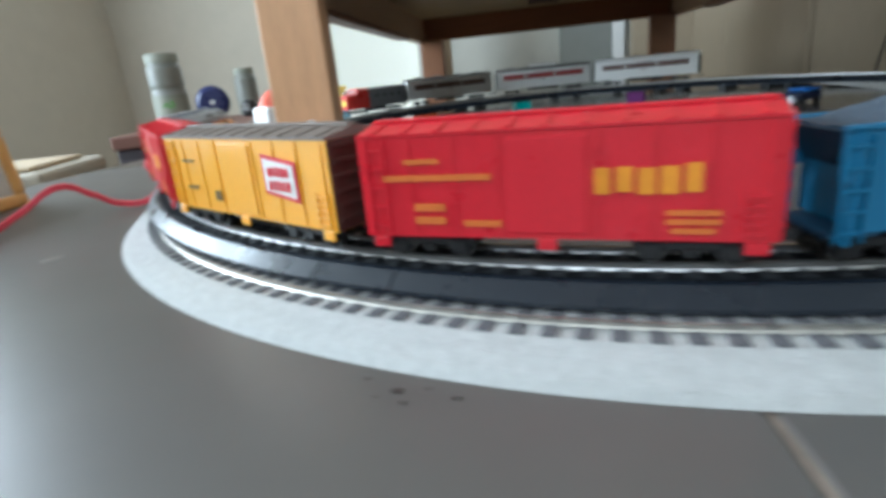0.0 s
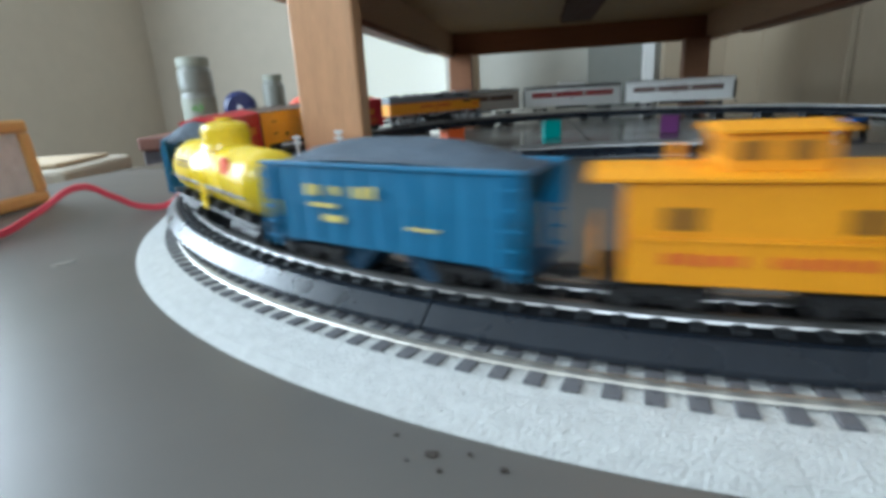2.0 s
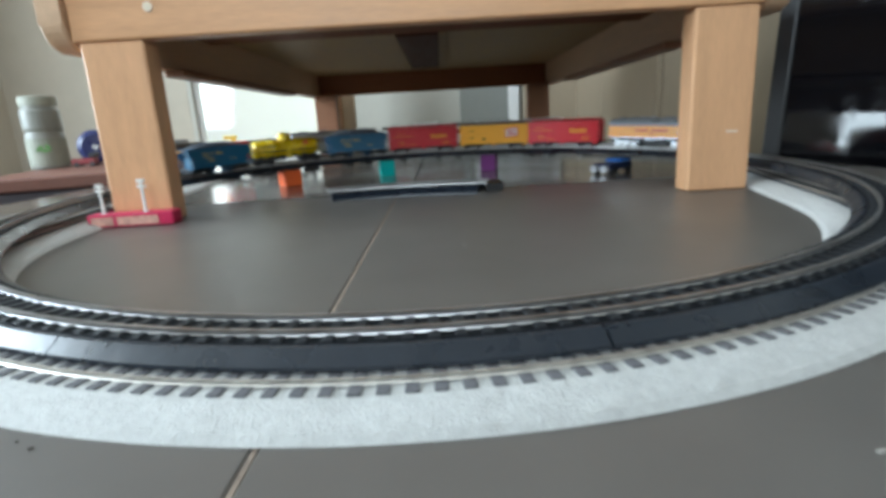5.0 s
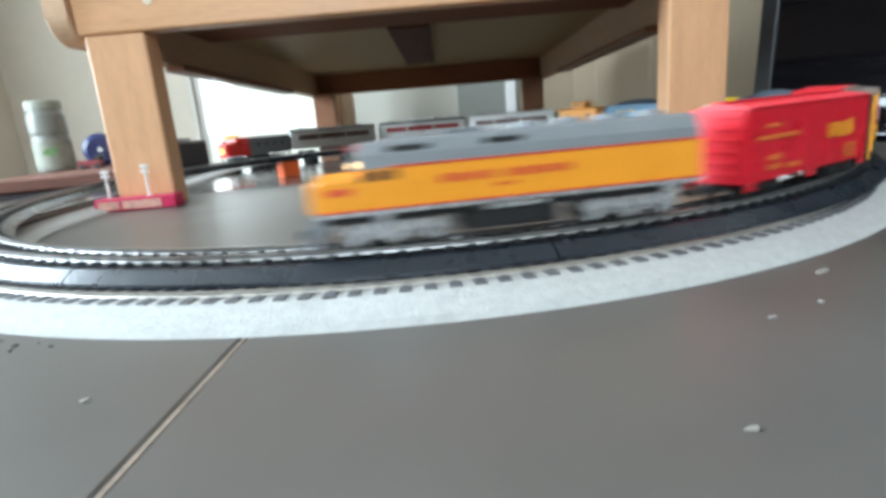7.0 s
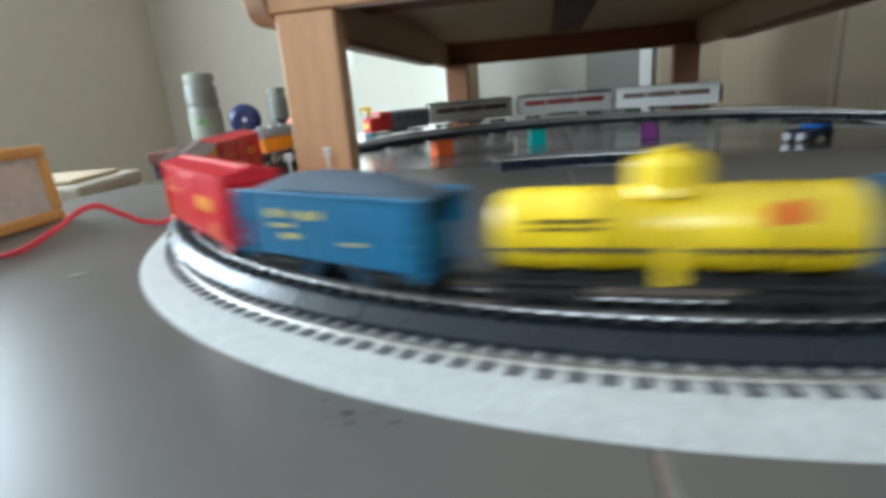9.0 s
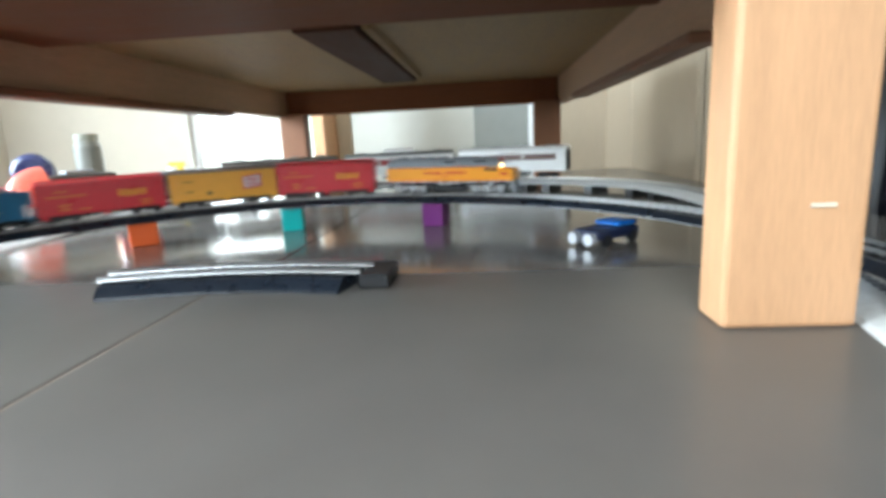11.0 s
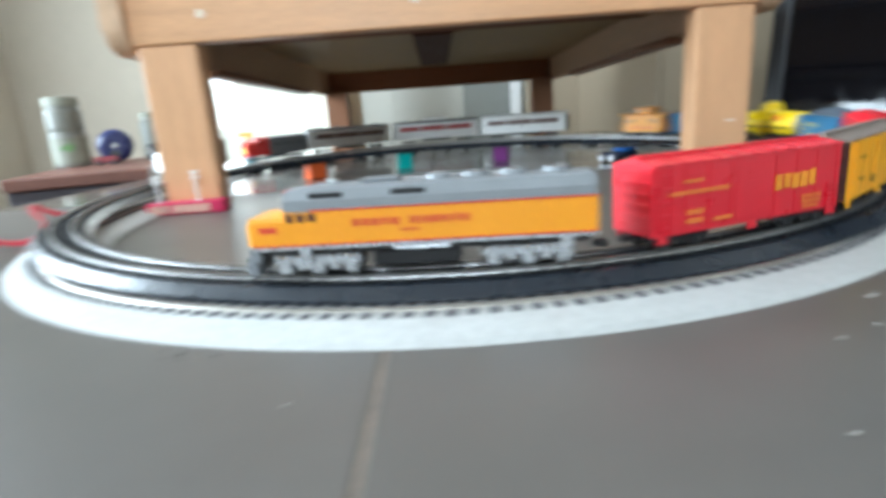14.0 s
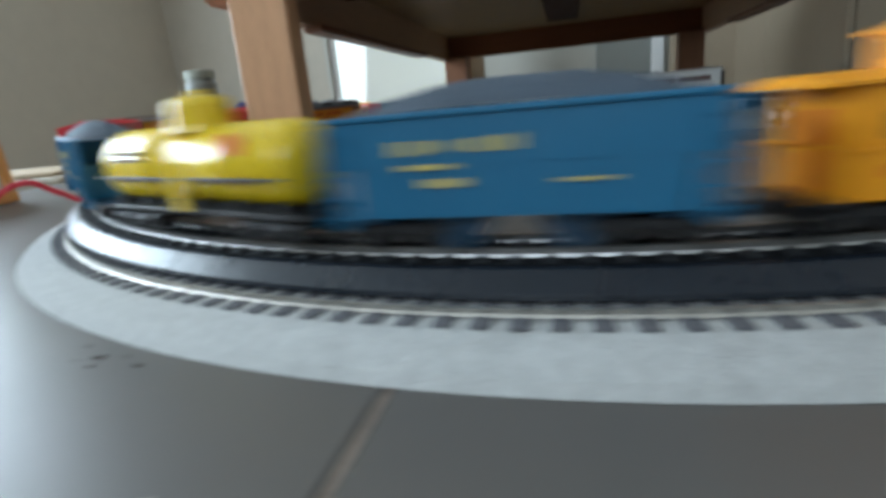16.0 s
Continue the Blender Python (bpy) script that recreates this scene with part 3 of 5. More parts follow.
for x, y in LEGS:
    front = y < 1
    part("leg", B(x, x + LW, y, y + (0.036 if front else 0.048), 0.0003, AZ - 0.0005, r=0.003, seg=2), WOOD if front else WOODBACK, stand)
part("front_rail", B(0.111, 0.926, 0.0695, 0.096, AZ, AZ + AH, r=0.003, seg=2), WOODX, stand)
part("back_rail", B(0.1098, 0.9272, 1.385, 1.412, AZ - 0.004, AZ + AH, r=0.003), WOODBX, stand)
part("cross_board", B(0.1098, 0.9272, 0.0965, 0.48, 0.2700, 0.2855, r=0.002), WOODBX, stand, "reddish board behind the front rail, shade in its colour")


def side_rail(x0, x1):
    bm = bmesh.new()
    y0, y1, z0, z1, r = 0.062, 1.42, AZ - 0.008, AZ + AH, 0.03
    prof = [(y0, z1)] + [(y0 + r - r * math.cos(radians(90 * i / 6)), z0 + r - r * math.sin(radians(90 * i / 6))) for i in range(7)]
    prof += [(y1, z0), (y1, z1)]
    prism(bm, prof, x0, x1)
    bmesh.ops.bevel(bm, geom=[e for e in bm.edges], offset=0.003, segments=1, affect="EDGES")
    return bm


part("side_rail", side_rail(0.081, 0.1095), SIDEW, stand, "side rail with a rounded pale end")
part("side_rail", side_rail(0.9275, 0.956), SIDEW, stand, "side rail with a rounded pale end")
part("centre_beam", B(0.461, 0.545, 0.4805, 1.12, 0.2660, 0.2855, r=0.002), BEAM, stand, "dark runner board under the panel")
part("underside_panel", B(0.11, 0.927, 0.0965, 1.3845, 0.2860, 0.2980), PLY, stand, "pale plywood underside")
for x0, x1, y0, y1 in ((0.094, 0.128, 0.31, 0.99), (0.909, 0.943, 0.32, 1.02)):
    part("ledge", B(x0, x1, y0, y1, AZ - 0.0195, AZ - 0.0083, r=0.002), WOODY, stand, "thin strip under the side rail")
    part("ledge_clip", B((x0 + x1) / 2 - 0.004, (x0 + x1) / 2 + 0.004, y1 + 0.0005, y1 + 0.007, AZ - 0.017, AZ - 0.0085, r=0.001), PLASTICW, stand, "small white clip")
part("batten", B(0.5455, 0.557, 0.52, 1.12, 0.2730, 0.2855, r=0.001), PLY, stand, "thin pale batten beside the runner")
part("table_board", B(0.05, 0.985, 0.03, 1.45, AZ + AH + 0.0005, AZ + AH + 0.028, r=0.006, seg=2), WOODX, stand)
for x in (0.207, 0.482, 0.757):
    part("screw_cover", cyl(bmesh.new(), (x, 0.068, AZ + 0.034), 0.0055, 0.0014, "y", 14), SCREW, stand, "cream screw cover")
blob_bm = B(0.889, 0.903, 0.0708, 0.0719, 0.0715, 0.0740, r=0.0004)
part("scratch", blob_bm, SCREW, stand, "pale chip in the leg")

# red case at the foot of the front leg, and the two posts on it
case = thing("red_case", "flat red card case at the foot of the leg", "case", at=pose(0.152, 0.0575, 0, 0, 0, 2))
part("body", B(-0.052, 0.052, -0.0125, 0.0125, 0.0004, 0.017, r=0.0015), MAGENTA, case)
part("printed_panel", B(-0.016, 0.034, -0.0131, -0.0126, 0.003, 0.0135), PRINT, case, "printed picture panel")
part("printed_panel", B(-0.047, -0.02, -0.0131, -0.0126, 0.003, 0.0135), PRINT, case, "printed picture panel")
for dx, h in ((-0.034, 0.034), (0.018, 0.038)):
    post = thing("white_signal_post", "thin white plastic signal post standing on the red case", "signal", "posts on the case", pose(0.152 + dx, 0.052, 0.0172))
    part("pole", cyl(bmesh.new(), (0, 0, 0), 0.0016, h, n=10), PLASTICW, post)
    part("foot", cyl(bmesh.new(), (0, 0, 0), 0.0035, 0.0012, n=12), PLASTICW, post)
    part("crossarm", B(-0.0055, 0.0055, -0.0012, 0.0012, h * 0.78, h * 0.78 + 0.003, r=0.0004), PLASTICW, post)
    part("crossarm", B(-0.005, 0.005, -0.0012, 0.0012, h - 0.002, h + 0.002, r=0.0004), PLASTICW, post)

# ---- rolling stock ----
# Local axes: x ahead, y to the left (outside of the loop), z up from the rail head.
def bogie(parent, x, mat=BLACK, axles=2, base=0.025, frame_mat=None, tall=1.0):
    t = part("truck", B(x - base / 2 - 0.006, x + base / 2 + 0.006, -0.0055, 0.0055, 0.0045, 0.0085, r=0.001), mat, parent)
    for s in (-1, 1):
        bm = bmesh.new()
        box(bm, x - base / 2 - 0.006, x + base / 2 + 0.006, s * 0.0118 - 0.0014, s * 0.0118 + 0.0014, 0.0052 * tall, 0.0088 * tall, r=0.0006)
        for i in range(axles):
            ax = x - base / 2 + base * i / (axles - 1)
            box(bm, ax - 0.0036, ax + 0.0036, s * 0.0124 - 0.0018, s * 0.0124 + 0.0018, 0.0022, 0.0080 * tall, r=0.0008)
        for i in range(axles - 1):
            ax = x - base / 2 + base * (i + 0.5) / (axles - 1)
            box(bm, ax - 0.0026, ax + 0.0026, s * 0.0122 - 0.0017, s * 0.0122 + 0.0017, 0.0030 * tall, 0.0066 * tall, r=0.0006)
        part("side_frame", bm, frame_mat or mat, t)
    for i in range(axles):
        ax = x - base / 2 + base * i / (axles - 1)
        for s in (-1, 1):
            bm = cyl(bmesh.new(), (ax, s * 0.0086 - 0.0013, 0.0055), 0.0055, 0.0026, "y", 18)
            part("wheel", bm, WHEELM, t)


def couplers(parent, half):
    for s in (-1, 1):
        bm = bmesh.new()
        box(bm, s * half - 0.004, s * half + 0.004 + s * 0.004, -0.0018, 0.0018, 0.0068, 0.0098, r=0.0004)
        box(bm, s * (half + 0.0055) - 0.0022, s * (half + 0.0055) + 0.0022, -0.0034, 0.0034, 0.0062, 0.0102, r=0.0006)
        part("coupler", bm, BLACK, parent)


def bars(parent, name, mat, side, items, y, label=""):
    """Flat print on a side: items of (x centre, z centre, length, height)."""
    if name == "fine_print" and len(items) > 1:
        return [bars(parent, name, mat, side, [it], y, label) for it in items]
    bm = bmesh.new()
    for x, z, l, h in items:
        a, b = sorted((side * (y + 0.00005), side * (y + 0.0004)))
        box(bm, x - l / 2, x + l / 2, a, b, z - h / 2, z + h / 2)
    return part(name, bm, mat, parent, label)


def text_bars(x, z, length, height, n, seed):
    """A word of n letters as upright bars."""
    rng = random.Random(seed)
    w = length / n
    return [(x + length / 2 - w * (i + 0.5), z + rng.uniform(-0.06, 0.06) * height, w * rng.uniform(0.6, 0.82), height * rng.uniform(0.82, 1.0)) for i in range(n)]


def ladder(parent, x, y, z0, z1, mat, side, w=0.007):
    bm = bmesh.new()
    n = 5
    a, b = sorted((side * y, side * (y + 0.0011)))
    for i in range(n):
        z = z0 + (z1 - z0) * (i + 0.5) / n
        box(bm, x - w / 2, x + w / 2, a, b, z - 0.0005, z + 0.0005)
    for s in (-1, 1):
        box(bm, x + s * w / 2 - 0.0004, x + s * w / 2 + 0.0004, a, b, z0, z1)
    part("ladder", bm, mat, parent)


def boxcar(name, label, mat, end_mat, roof_mat, kind, L=0.141):
    car = thing(name, label, "rail car", "cars of the moving train")
    h, w, z0, z1 = L / 2, 0.0165, 0.0098, 0.0475
    part("body", prism(bmesh.new(), ((-w, z0), (w, z0), (w, z1), (-w, z1)), -h + 0.0004, h - 0.0004), mat, car)
    roof = bmesh.new()
    prism(roof, ((-w - 0.0007, z1 + 0.0002), (w + 0.0007, z1 + 0.0002), (w + 0.0007, z1 + 0.0012), (0, z1 + 0.0046), (-w - 0.0007, z1 + 0.0012)), -h, h)
    part("roof", roof, roof_mat, car)
    for i in range(11):
        x = -h + L * (i + 0.5) / 11
        bm = bmesh.new()
        for s in (-1, 1):
            vs = [bm.verts.new(c) for c in ((x - 0.0009, s * 0.0035, z1 + 0.0044), (x + 0.0009, s * 0.0035, z1 + 0.0044), (x + 0.0009, s * (w + 0.0004), z1 + 0.0019), (x - 0.0009, s * (w + 0.0004), z1 + 0.0019))]
            ws = [bm.verts.new((v.co.x, v.co.y, v.co.z - 0.0012)) for v in vs]
            bm.faces.new(vs)
            bm.faces.new(ws[::-1])
            for k in range(4):
                bm.faces.new((vs[k], ws[k], ws[(k + 1) % 4], vs[(k + 1) % 4]))
        part("roof_rib", bm, roof_mat, car)
    part("roof_walk", B(-h + 0.001, h - 0.001, -0.003, 0.003, z1 + 0.0042, z1 + 0.0054, r=0.0003), roof_mat, car)
    for s in (-1, 1):
        x0, x1 = sorted((s * (h - 0.0003), s * (h + 0.0006)))
        e = B(x0, x1, -w + 0.0004, w - 0.0004, z0 + 0.0004, z1, r=0.0002)
        ep = part("end_panel", e, end_mat, car)
        for i in range(6):
            z = z0 + 0.004 + i * 0.006
            part("end_rib", B(*sorted((s * (h + 0.0006), s * (h + 0.0014))), -w + 0.002, w - 0.002, z, z + 0.0022, r=0.0003), end_mat, ep)
    part("underframe", B(-h + 0.004, h - 0.004, -0.006, 0.006, 0.0066, z0 - 0.0002), BLACK, car)
    for x in (-h + 0.006, h - 0.006, 0.0):
        for s in (-1, 1):
            part("step", B(x - 0.0035, x + 0.0035, s * w - 0.0008, s * w + 0.0008, z0 - 0.0042, z0 - 0.0001, r=0.0004), mat, car)
    for s in (-1, 1):
        d = B(-0.0135, 0.0135, *sorted((s * w, s * (w + 0.0007))), z0 + 0.002, z1 - 0.002, r=0.0003)
        part("door", d, mat, car)
        for i in range(9):
            x = -h + 0.004 + i * (L - 0.008) / 8
            if abs(x) > 0.016:
                part("side_rib", B(x - 0.0004, x + 0.0004, *sorted((s * w, s * (w + 0.0005))), z0 + 0.001, z1 - 0.001), mat, car)
        ladder(car, s * (h - 0.007), w, z0 + 0.001, z1 - 0.001, mat, s)
        ladder(car, -s * (h - 0.007), w, z0 + 0.001, z0 + 0.016, mat, s)
        f = s
        if kind == "meat":
            bars(car, "lettering", GOLD, s, text_bars(-f * 0.032, 0.0305, 0.034, 0.0098, 5, 3), w + 0.0007, "large golden word as bars")
            bars(car, "fine_print", GOLDFAINT, s, [(f * 0.040, 0.0325, 0.042, 0.0022), (f * 0.045, 0.0385, 0.014, 0.0018), (f * 0.043, 0.0215, 0.012, 0.0028), (f * 0.043, 0.0165, 0.012, 0.0028), (f * 0.023, 0.0155, 0.014, 0.0022), (-f * 0.046, 0.0195, 0.016, 0.0018), (-f * 0.046, 0.0165, 0.016, 0.0018), (-f * 0.046, 0.0135, 0.013, 0.0018)], w + 0.0007, "small golden print as bars")
        else:
            lg = bmesh.new()
            a, b = sorted((s * (w + 0.0008), s * (w + 0.0012)))
            cx = -f * 0.037
            for y0, y1 in ((a, b),):
                vs = [(cx - 0.0125, 0.0205), (cx + 0.0125, 0.0235), (cx + 0.0125, 0.0415), (cx - 0.0125, 0.0385)]
                lo = [lg.verts.new((x, y0, z)) for x, z in vs]
                hi = [lg.verts.new((x, y1, z)) for x, z in vs]
                lg.faces.new(lo)
                lg.faces.new(hi[::-1])
                for i in range(4):
                    lg.faces.new((lo[i], hi[i], hi[(i + 1) % 4], lo[(i + 1) % 4]))
            part("logo_border", lg, CRIMSON, car, "red slanted logo border")
            lg = bmesh.new()
            a, b = sorted((s * (w + 0.0013), s * (w + 0.0016)))
            vs = [(cx - 0.0108, 0.0226), (cx + 0.0108, 0.0252), (cx + 0.0108, 0.0395), (cx - 0.0108, 0.0369)]
            lo = [lg.verts.new((x, a, z)) for x, z in vs]
            hi = [lg.verts.new((x, b, z)) for x, z in vs]
            lg.faces.new(lo)
            lg.faces.new(hi[::-1])
            for i in range(4):
                lg.faces.new((lo[i], hi[i], hi[(i + 1) % 4], lo[(i + 1) % 4]))
            part("logo_field", lg, WHITE, car, "white slanted logo field")
            for k, (lz, ll) in enumerate(((0.0338, 0.0155), (0.0275, 0.0165))):
                bars(car, "logo_word", CRIMSON, s, text_bars(cx, lz, ll, 0.0046, 5, 8 + k), w + 0.0017, "red word as bars")
            bars(car, "fine_print", PRINTBROWN, s, [(f * 0.045, 0.036, 0.012, 0.0012), (f * 0.045, 0.022, 0.010, 0.0016), (f * 0.02, 0.019, 0.006, 0.005)], w + 0.0008)
    for x in (-h + 0.024, h - 0.024):
        bogie(car, x)
    couplers(car, h)
    return car


def hopper(L=0.120):
    car = thing("hopper_car", "blue ribbed hopper car with a heaped grey coal load", "rail car", "cars of the moving train")
    h, w, z0, z1 = L / 2, 0.0165, 0.0115, 0.0420
    bm = bmesh.new()
    part("body", prism(bm, ((-w, z0), (w, z0), (w, z1), (-w, z1)), -h + 0.009, h - 0.009), BLUE, car)
    for s in (-1, 1):
        part("side_sheet", B(-h + 0.0005, h - 0.0005, *sorted((s * (w - 0.001), s * (w + 0.0003))), z0 + 0.016, z1 + 0.0008), BLUE, car)
        for i in range(10):
            x = -h + 0.006 + i * (L - 0.012) / 9
            part("side_rib", B(x - 0.0009, x + 0.0009, *sorted((s * w, s * (w + 0.0009))), z0 + 0.001, z1, r=0.0003), BLUE, car)
        part("top_rail", B(-h, h, *sorted((s * (w - 0.0008), s * (w + 0.0018))), z1 + 0.0001, z1 + 0.0018, r=0.0004), BLUE, car)
        for e in (-1, 1):
            sx = e * (h - 0.0045)
            part("corner_post", B(sx - 0.0009, sx + 0.0009, *sorted((s * (w - 0.0012), s * (w + 0.0012))), 0.0075, z1, r=0.0003), BLUE, car)
            ladder(car, e * (h - 0.004), w + 0.0013, 0.009, z1 - 0.001, BLUE, s)
        bars(car, "lettering", PALEGOLD, s, text_bars(s * 0.030, 0.0335, 0.008, 0.0046, 2, 1) + text_bars(s * 0.018, 0.0335, 0.005, 0.0036, 2, 2) + text_bars(s * 0.004, 0.0335, 0.012, 0.0046, 3, 4), w + 0.0017, "pale golden letters as bars")
        bars(car, "fine_print", PALEGOLD, s, [(s * 0.025, 0.0275, 0.014, 0.0016), (s * 0.020, 0.0225, 0.010, 0.0026), (-s * 0.022, 0.022, 0.012, 0.001)], w + 0.0017)
    for e in (-1, 1):
        sl = bmesh.new()
        vs = [(e * (h - 0.001), z1), (e * (h - 0.0185), z0 + 0.003), (e * (h - 0.0205), z0 + 0.003), (e * (h - 0.0035), z1)]
        a = [sl.verts.new((x, -w + 0.0012, z)) for x, z in vs]
        b = [sl.verts.new((x, w - 0.0012, z)) for x, z in vs]
        sl.faces.new(a)
        sl.faces.new(b[::-1])
        for i in range(4):
            sl.faces.new((a[i], b[i], b[(i + 1) % 4], a[(i + 1) % 4]))
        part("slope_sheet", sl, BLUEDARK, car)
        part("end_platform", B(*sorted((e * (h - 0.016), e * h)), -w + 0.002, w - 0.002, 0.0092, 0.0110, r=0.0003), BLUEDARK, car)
    for x in (-0.018, 0.018):
        bm = bmesh.new()
        cyl(bm, (x, -0.010, 0.0085), 0.011, 0.020, "y", 4, 0.011)
        bmesh.ops.rotate(bm, verts=bm.verts, cent=(x, 0, 0.0085), matrix=Matrix.Rotation(radians(0), 3, "Y"))
        part("discharge_bay", bm, BLUEDARK, car)
    bm = bmesh.new()
    nx, ny = 26, 10
    rng = random.Random(3)
    g = []
    for i in range(nx + 1):
        u = -1 + 2 * i / nx
        row = []
        for j in range(ny + 1):
            v = -1 + 2 * j / ny
            zz = 0.0098 * (1 - abs(u) ** 2.6) * (1 - 0.8 * v * v)
            row.append(bm.verts.new((u * (h - 0.0035), v * (w - 0.0013), z1 + 0.0004 + max(0, zz) + rng.uniform(-0.0004, 0.0004))))
        g.append(row)
    for i in range(nx):
        for j in range(ny):
            bm.faces.new((g[i][j], g[i + 1][j], g[i + 1][j + 1], g[i][j + 1]))
    part("coal_load", bm, COAL, car, "heaped grey-blue coal load")
    for x in (-h + 0.021, h - 0.021):
        bogie(car, x)
    couplers(car, h)
    return car


def tank_car(L=0.136):
    car = thing("tank_car", "bright yellow tank car with a dome and an orange emblem", "rail car", "cars of the moving train")
    h, r, zc = L / 2, 0.0163, 0.0292
    prof = [(0.0001, -h + 0.004), (r * 0.55, -h + 0.0045), (r * 0.86, -h + 0.0065), (r, -h + 0.011), (r, -0.0275), (r * 1.012, -0.0273), (r * 1.012, -0.0265), (r, -0.0263), (r, 0.0263), (r * 1.012, 0.0265), (r * 1.012, 0.0273), (r, 0.0275), (r, h - 0.011), (r * 0.86, h - 0.0065), (r * 0.55, h - 0.0045), (0.0001, h - 0.004)]
    bm = lathe(bmesh.new(), prof, 36)
    bmesh.ops.rotate(bm, verts=bm.verts, cent=(0, 0, 0), matrix=Matrix.Rotation(radians(90), 3, "Y"))
    bmesh.ops.translate(bm, verts=bm.verts, vec=(0, 0, zc))
    tank = part("tank", bm, TANKY, car)
    for p in tank.data.polygons:
        p.use_smooth = True
    dome = part("dome", lathe(bmesh.new(), [(0.0138, 0), (0.0128, 0.0030), (0.0124, 0.0105), (0.0112, 0.0128), (0.007, 0.0143), (0.0001, 0.0148)], 24, (0, 0, zc + r - 0.0025)), TANKY, car)
    part("hatch", cyl(bmesh.new(), (0, 0, zc + r + 0.0124), 0.004, 0.0014, n=16), TANKY, dome)
    part("frame", B(-h, h, -0.0065, 0.0065, 0.0088, 0.0122, r=0.0004), BLACK, car)
    for s in (-1, 1):
        part("side_sill", B(-h, h, *sorted((s * 0.0120, s * 0.0142)), 0.0100, 0.0120, r=0.0004), BLACK, car)
        for i in range(6):
            x = -h + 0.014 + i * (L - 0.028) / 5
            part("bracket", B(x - 0.003, x + 0.003, *sorted((s * 0.007, s * 0.0138)), 0.0121, 0.0165), BLACK, car)
        rail = cyl(bmesh.new(), (-h + 0.004, s * 0.0166, zc - 0.004), 0.0005, L - 0.008, "x", 8)
        part("handrail", rail, BLACK, car)
        part("ladder", B(-0.0035, 0.0035, *sorted((s * 0.0164, s * 0.0172)), 0.012, zc + 0.003), TANKY, car)
        em = cyl(bmesh.new(), (-s * 0.036, s * 0.0135 - (0.0021 if s < 0 else -0.0001), zc + 0.0075), 0.0052, 0.002, "y", 24)
        part("emblem", em, SHELLRED, car, "round orange-red emblem")
        bars(car, "lettering", PRINTBROWN, s, [(s * 0.036, zc + 0.0065, 0.026, 0.0016), (s * 0.036, zc + 0.0035, 0.026, 0.0012)] + text_bars(s * 0.026, zc - 0.0045, 0.044, 0.0026, 9, 2) + text_bars(-s * 0.032, zc - 0.0045, 0.042, 0.0026, 8, 7), r * 0.985, "dark print as bars")
    for x in (-h + 0.022, h - 0.022):
        bogie(car, x)
    couplers(car, h)
    return car


def caboose(L=0.093):
    car = thing("caboose", "yellow caboose with a cupola and small windows", "rail car", "cars of the moving train")
    h, w, z0, z1 = L / 2, 0.0160, 0.0105, 0.0405
    bh = h - 0.009
    part("body", B(-bh, bh, -w, w, z0, z1, r=0.0004), CABY, car)
    roof = bmesh.new()
    prism(roof, ((-w - 0.002, z1 + 0.0003), (w + 0.002, z1 + 0.0003), (w + 0.002, z1 + 0.0013), (w * 0.5, z1 + 0.0032), (0, z1 + 0.0038), (-w * 0.5, z1 + 0.0032), (-w - 0.002, z1 + 0.0013)), -h - 0.001, h + 0.001)
    part("roof", roof, CABY, car)
    cup = part("cupola", B(-0.0135, 0.0135, -0.0125, 0.0125, z1 + 0.002, z1 + 0.0125, r=0.0005), CABY, car)
    cr = bmesh.new()
    prism(cr, ((-0.0145, z1 + 0.0127), (0.0145, z1 + 0.0127), (0.0145, z1 + 0.0135), (0, z1 + 0.0152), (-0.0145, z1 + 0.0135)), -0.0155, 0.0155)
    part("cupola_roof", cr, CABY, cup)
    for s in (-1, 1):
        for x in (-0.006, 0.006):
            part("cupola_window", B(x - 0.0035, x + 0.0035, *sorted((s * 0.0126, s * 0.0129)), z1 + 0.0055, z1 + 0.0105), WINDOWDARK, cup)
            part("cupola_end_window", B(*sorted((s * 0.0136, s * 0.0139)), x - 0.0035, x + 0.0035, z1 + 0.006, z1 + 0.0105), WINDOWDARK, cup)
        for x in (-0.022, 0.022):
            part("window", B(x - 0.0048, x + 0.0048, *sorted((s * (w + 0.0001), s * (w + 0.0004))), 0.0270, 0.0335), WINDOWDARK, car)
            part("window_frame", B(x - 0.0056, x + 0.0056, *sorted((s * w, s * (w + 0.0007))), 0.0257, 0.0268), CABY, car)
        part("belt_rail", B(-bh, bh, *sorted((s * w, s * (w + 0.0007))), 0.0236, 0.0246), CABY, car)
        bars(car, "lettering", PRINTORANGE, s, text_bars(s * 0.016, 0.0185, 0.022, 0.0034, 5, 5) + text_bars(-s * 0.014, 0.0185, 0.026, 0.0034, 7, 6), w + 0.0001, "orange-red words as bars")
        e = s
        part("end_platform", B(*sorted((e * bh, e * h)), -w, w, z0 - 0.0012, z0 + 0.0005, r=0.0003), BLACK, car)
        part("end_door", B(*sorted((e * bh, e * (bh + 0.0005))), -0.0045, 0.0045, z0 + 0.001, z1 - 0.006), PRINTORANGE, car)
        rl = bmesh.new()
        for y in (-w + 0.001, -0.006, 0.006, w - 0.001):
            cyl(rl, (e * (h - 0.0008), y, z0 + 0.0005), 0.0005, 0.014, n=8)
        box(rl, *sorted((e * (h - 0.0013), e * (h - 0.0003))), -w + 0.001, w - 0.001, z0 + 0.0145, z0 + 0.0155)
        part("end_railing", rl, CABY, car)
    part("smoke_pipe", cyl(bmesh.new(), (0.024, 0.006, z1 + 0.002), 0.0013, 0.008, n=10), CABY, car)
    for x in (-h + 0.019, h - 0.019):
        bogie(car, x, base=0.019)
    couplers(car, h)
    return car


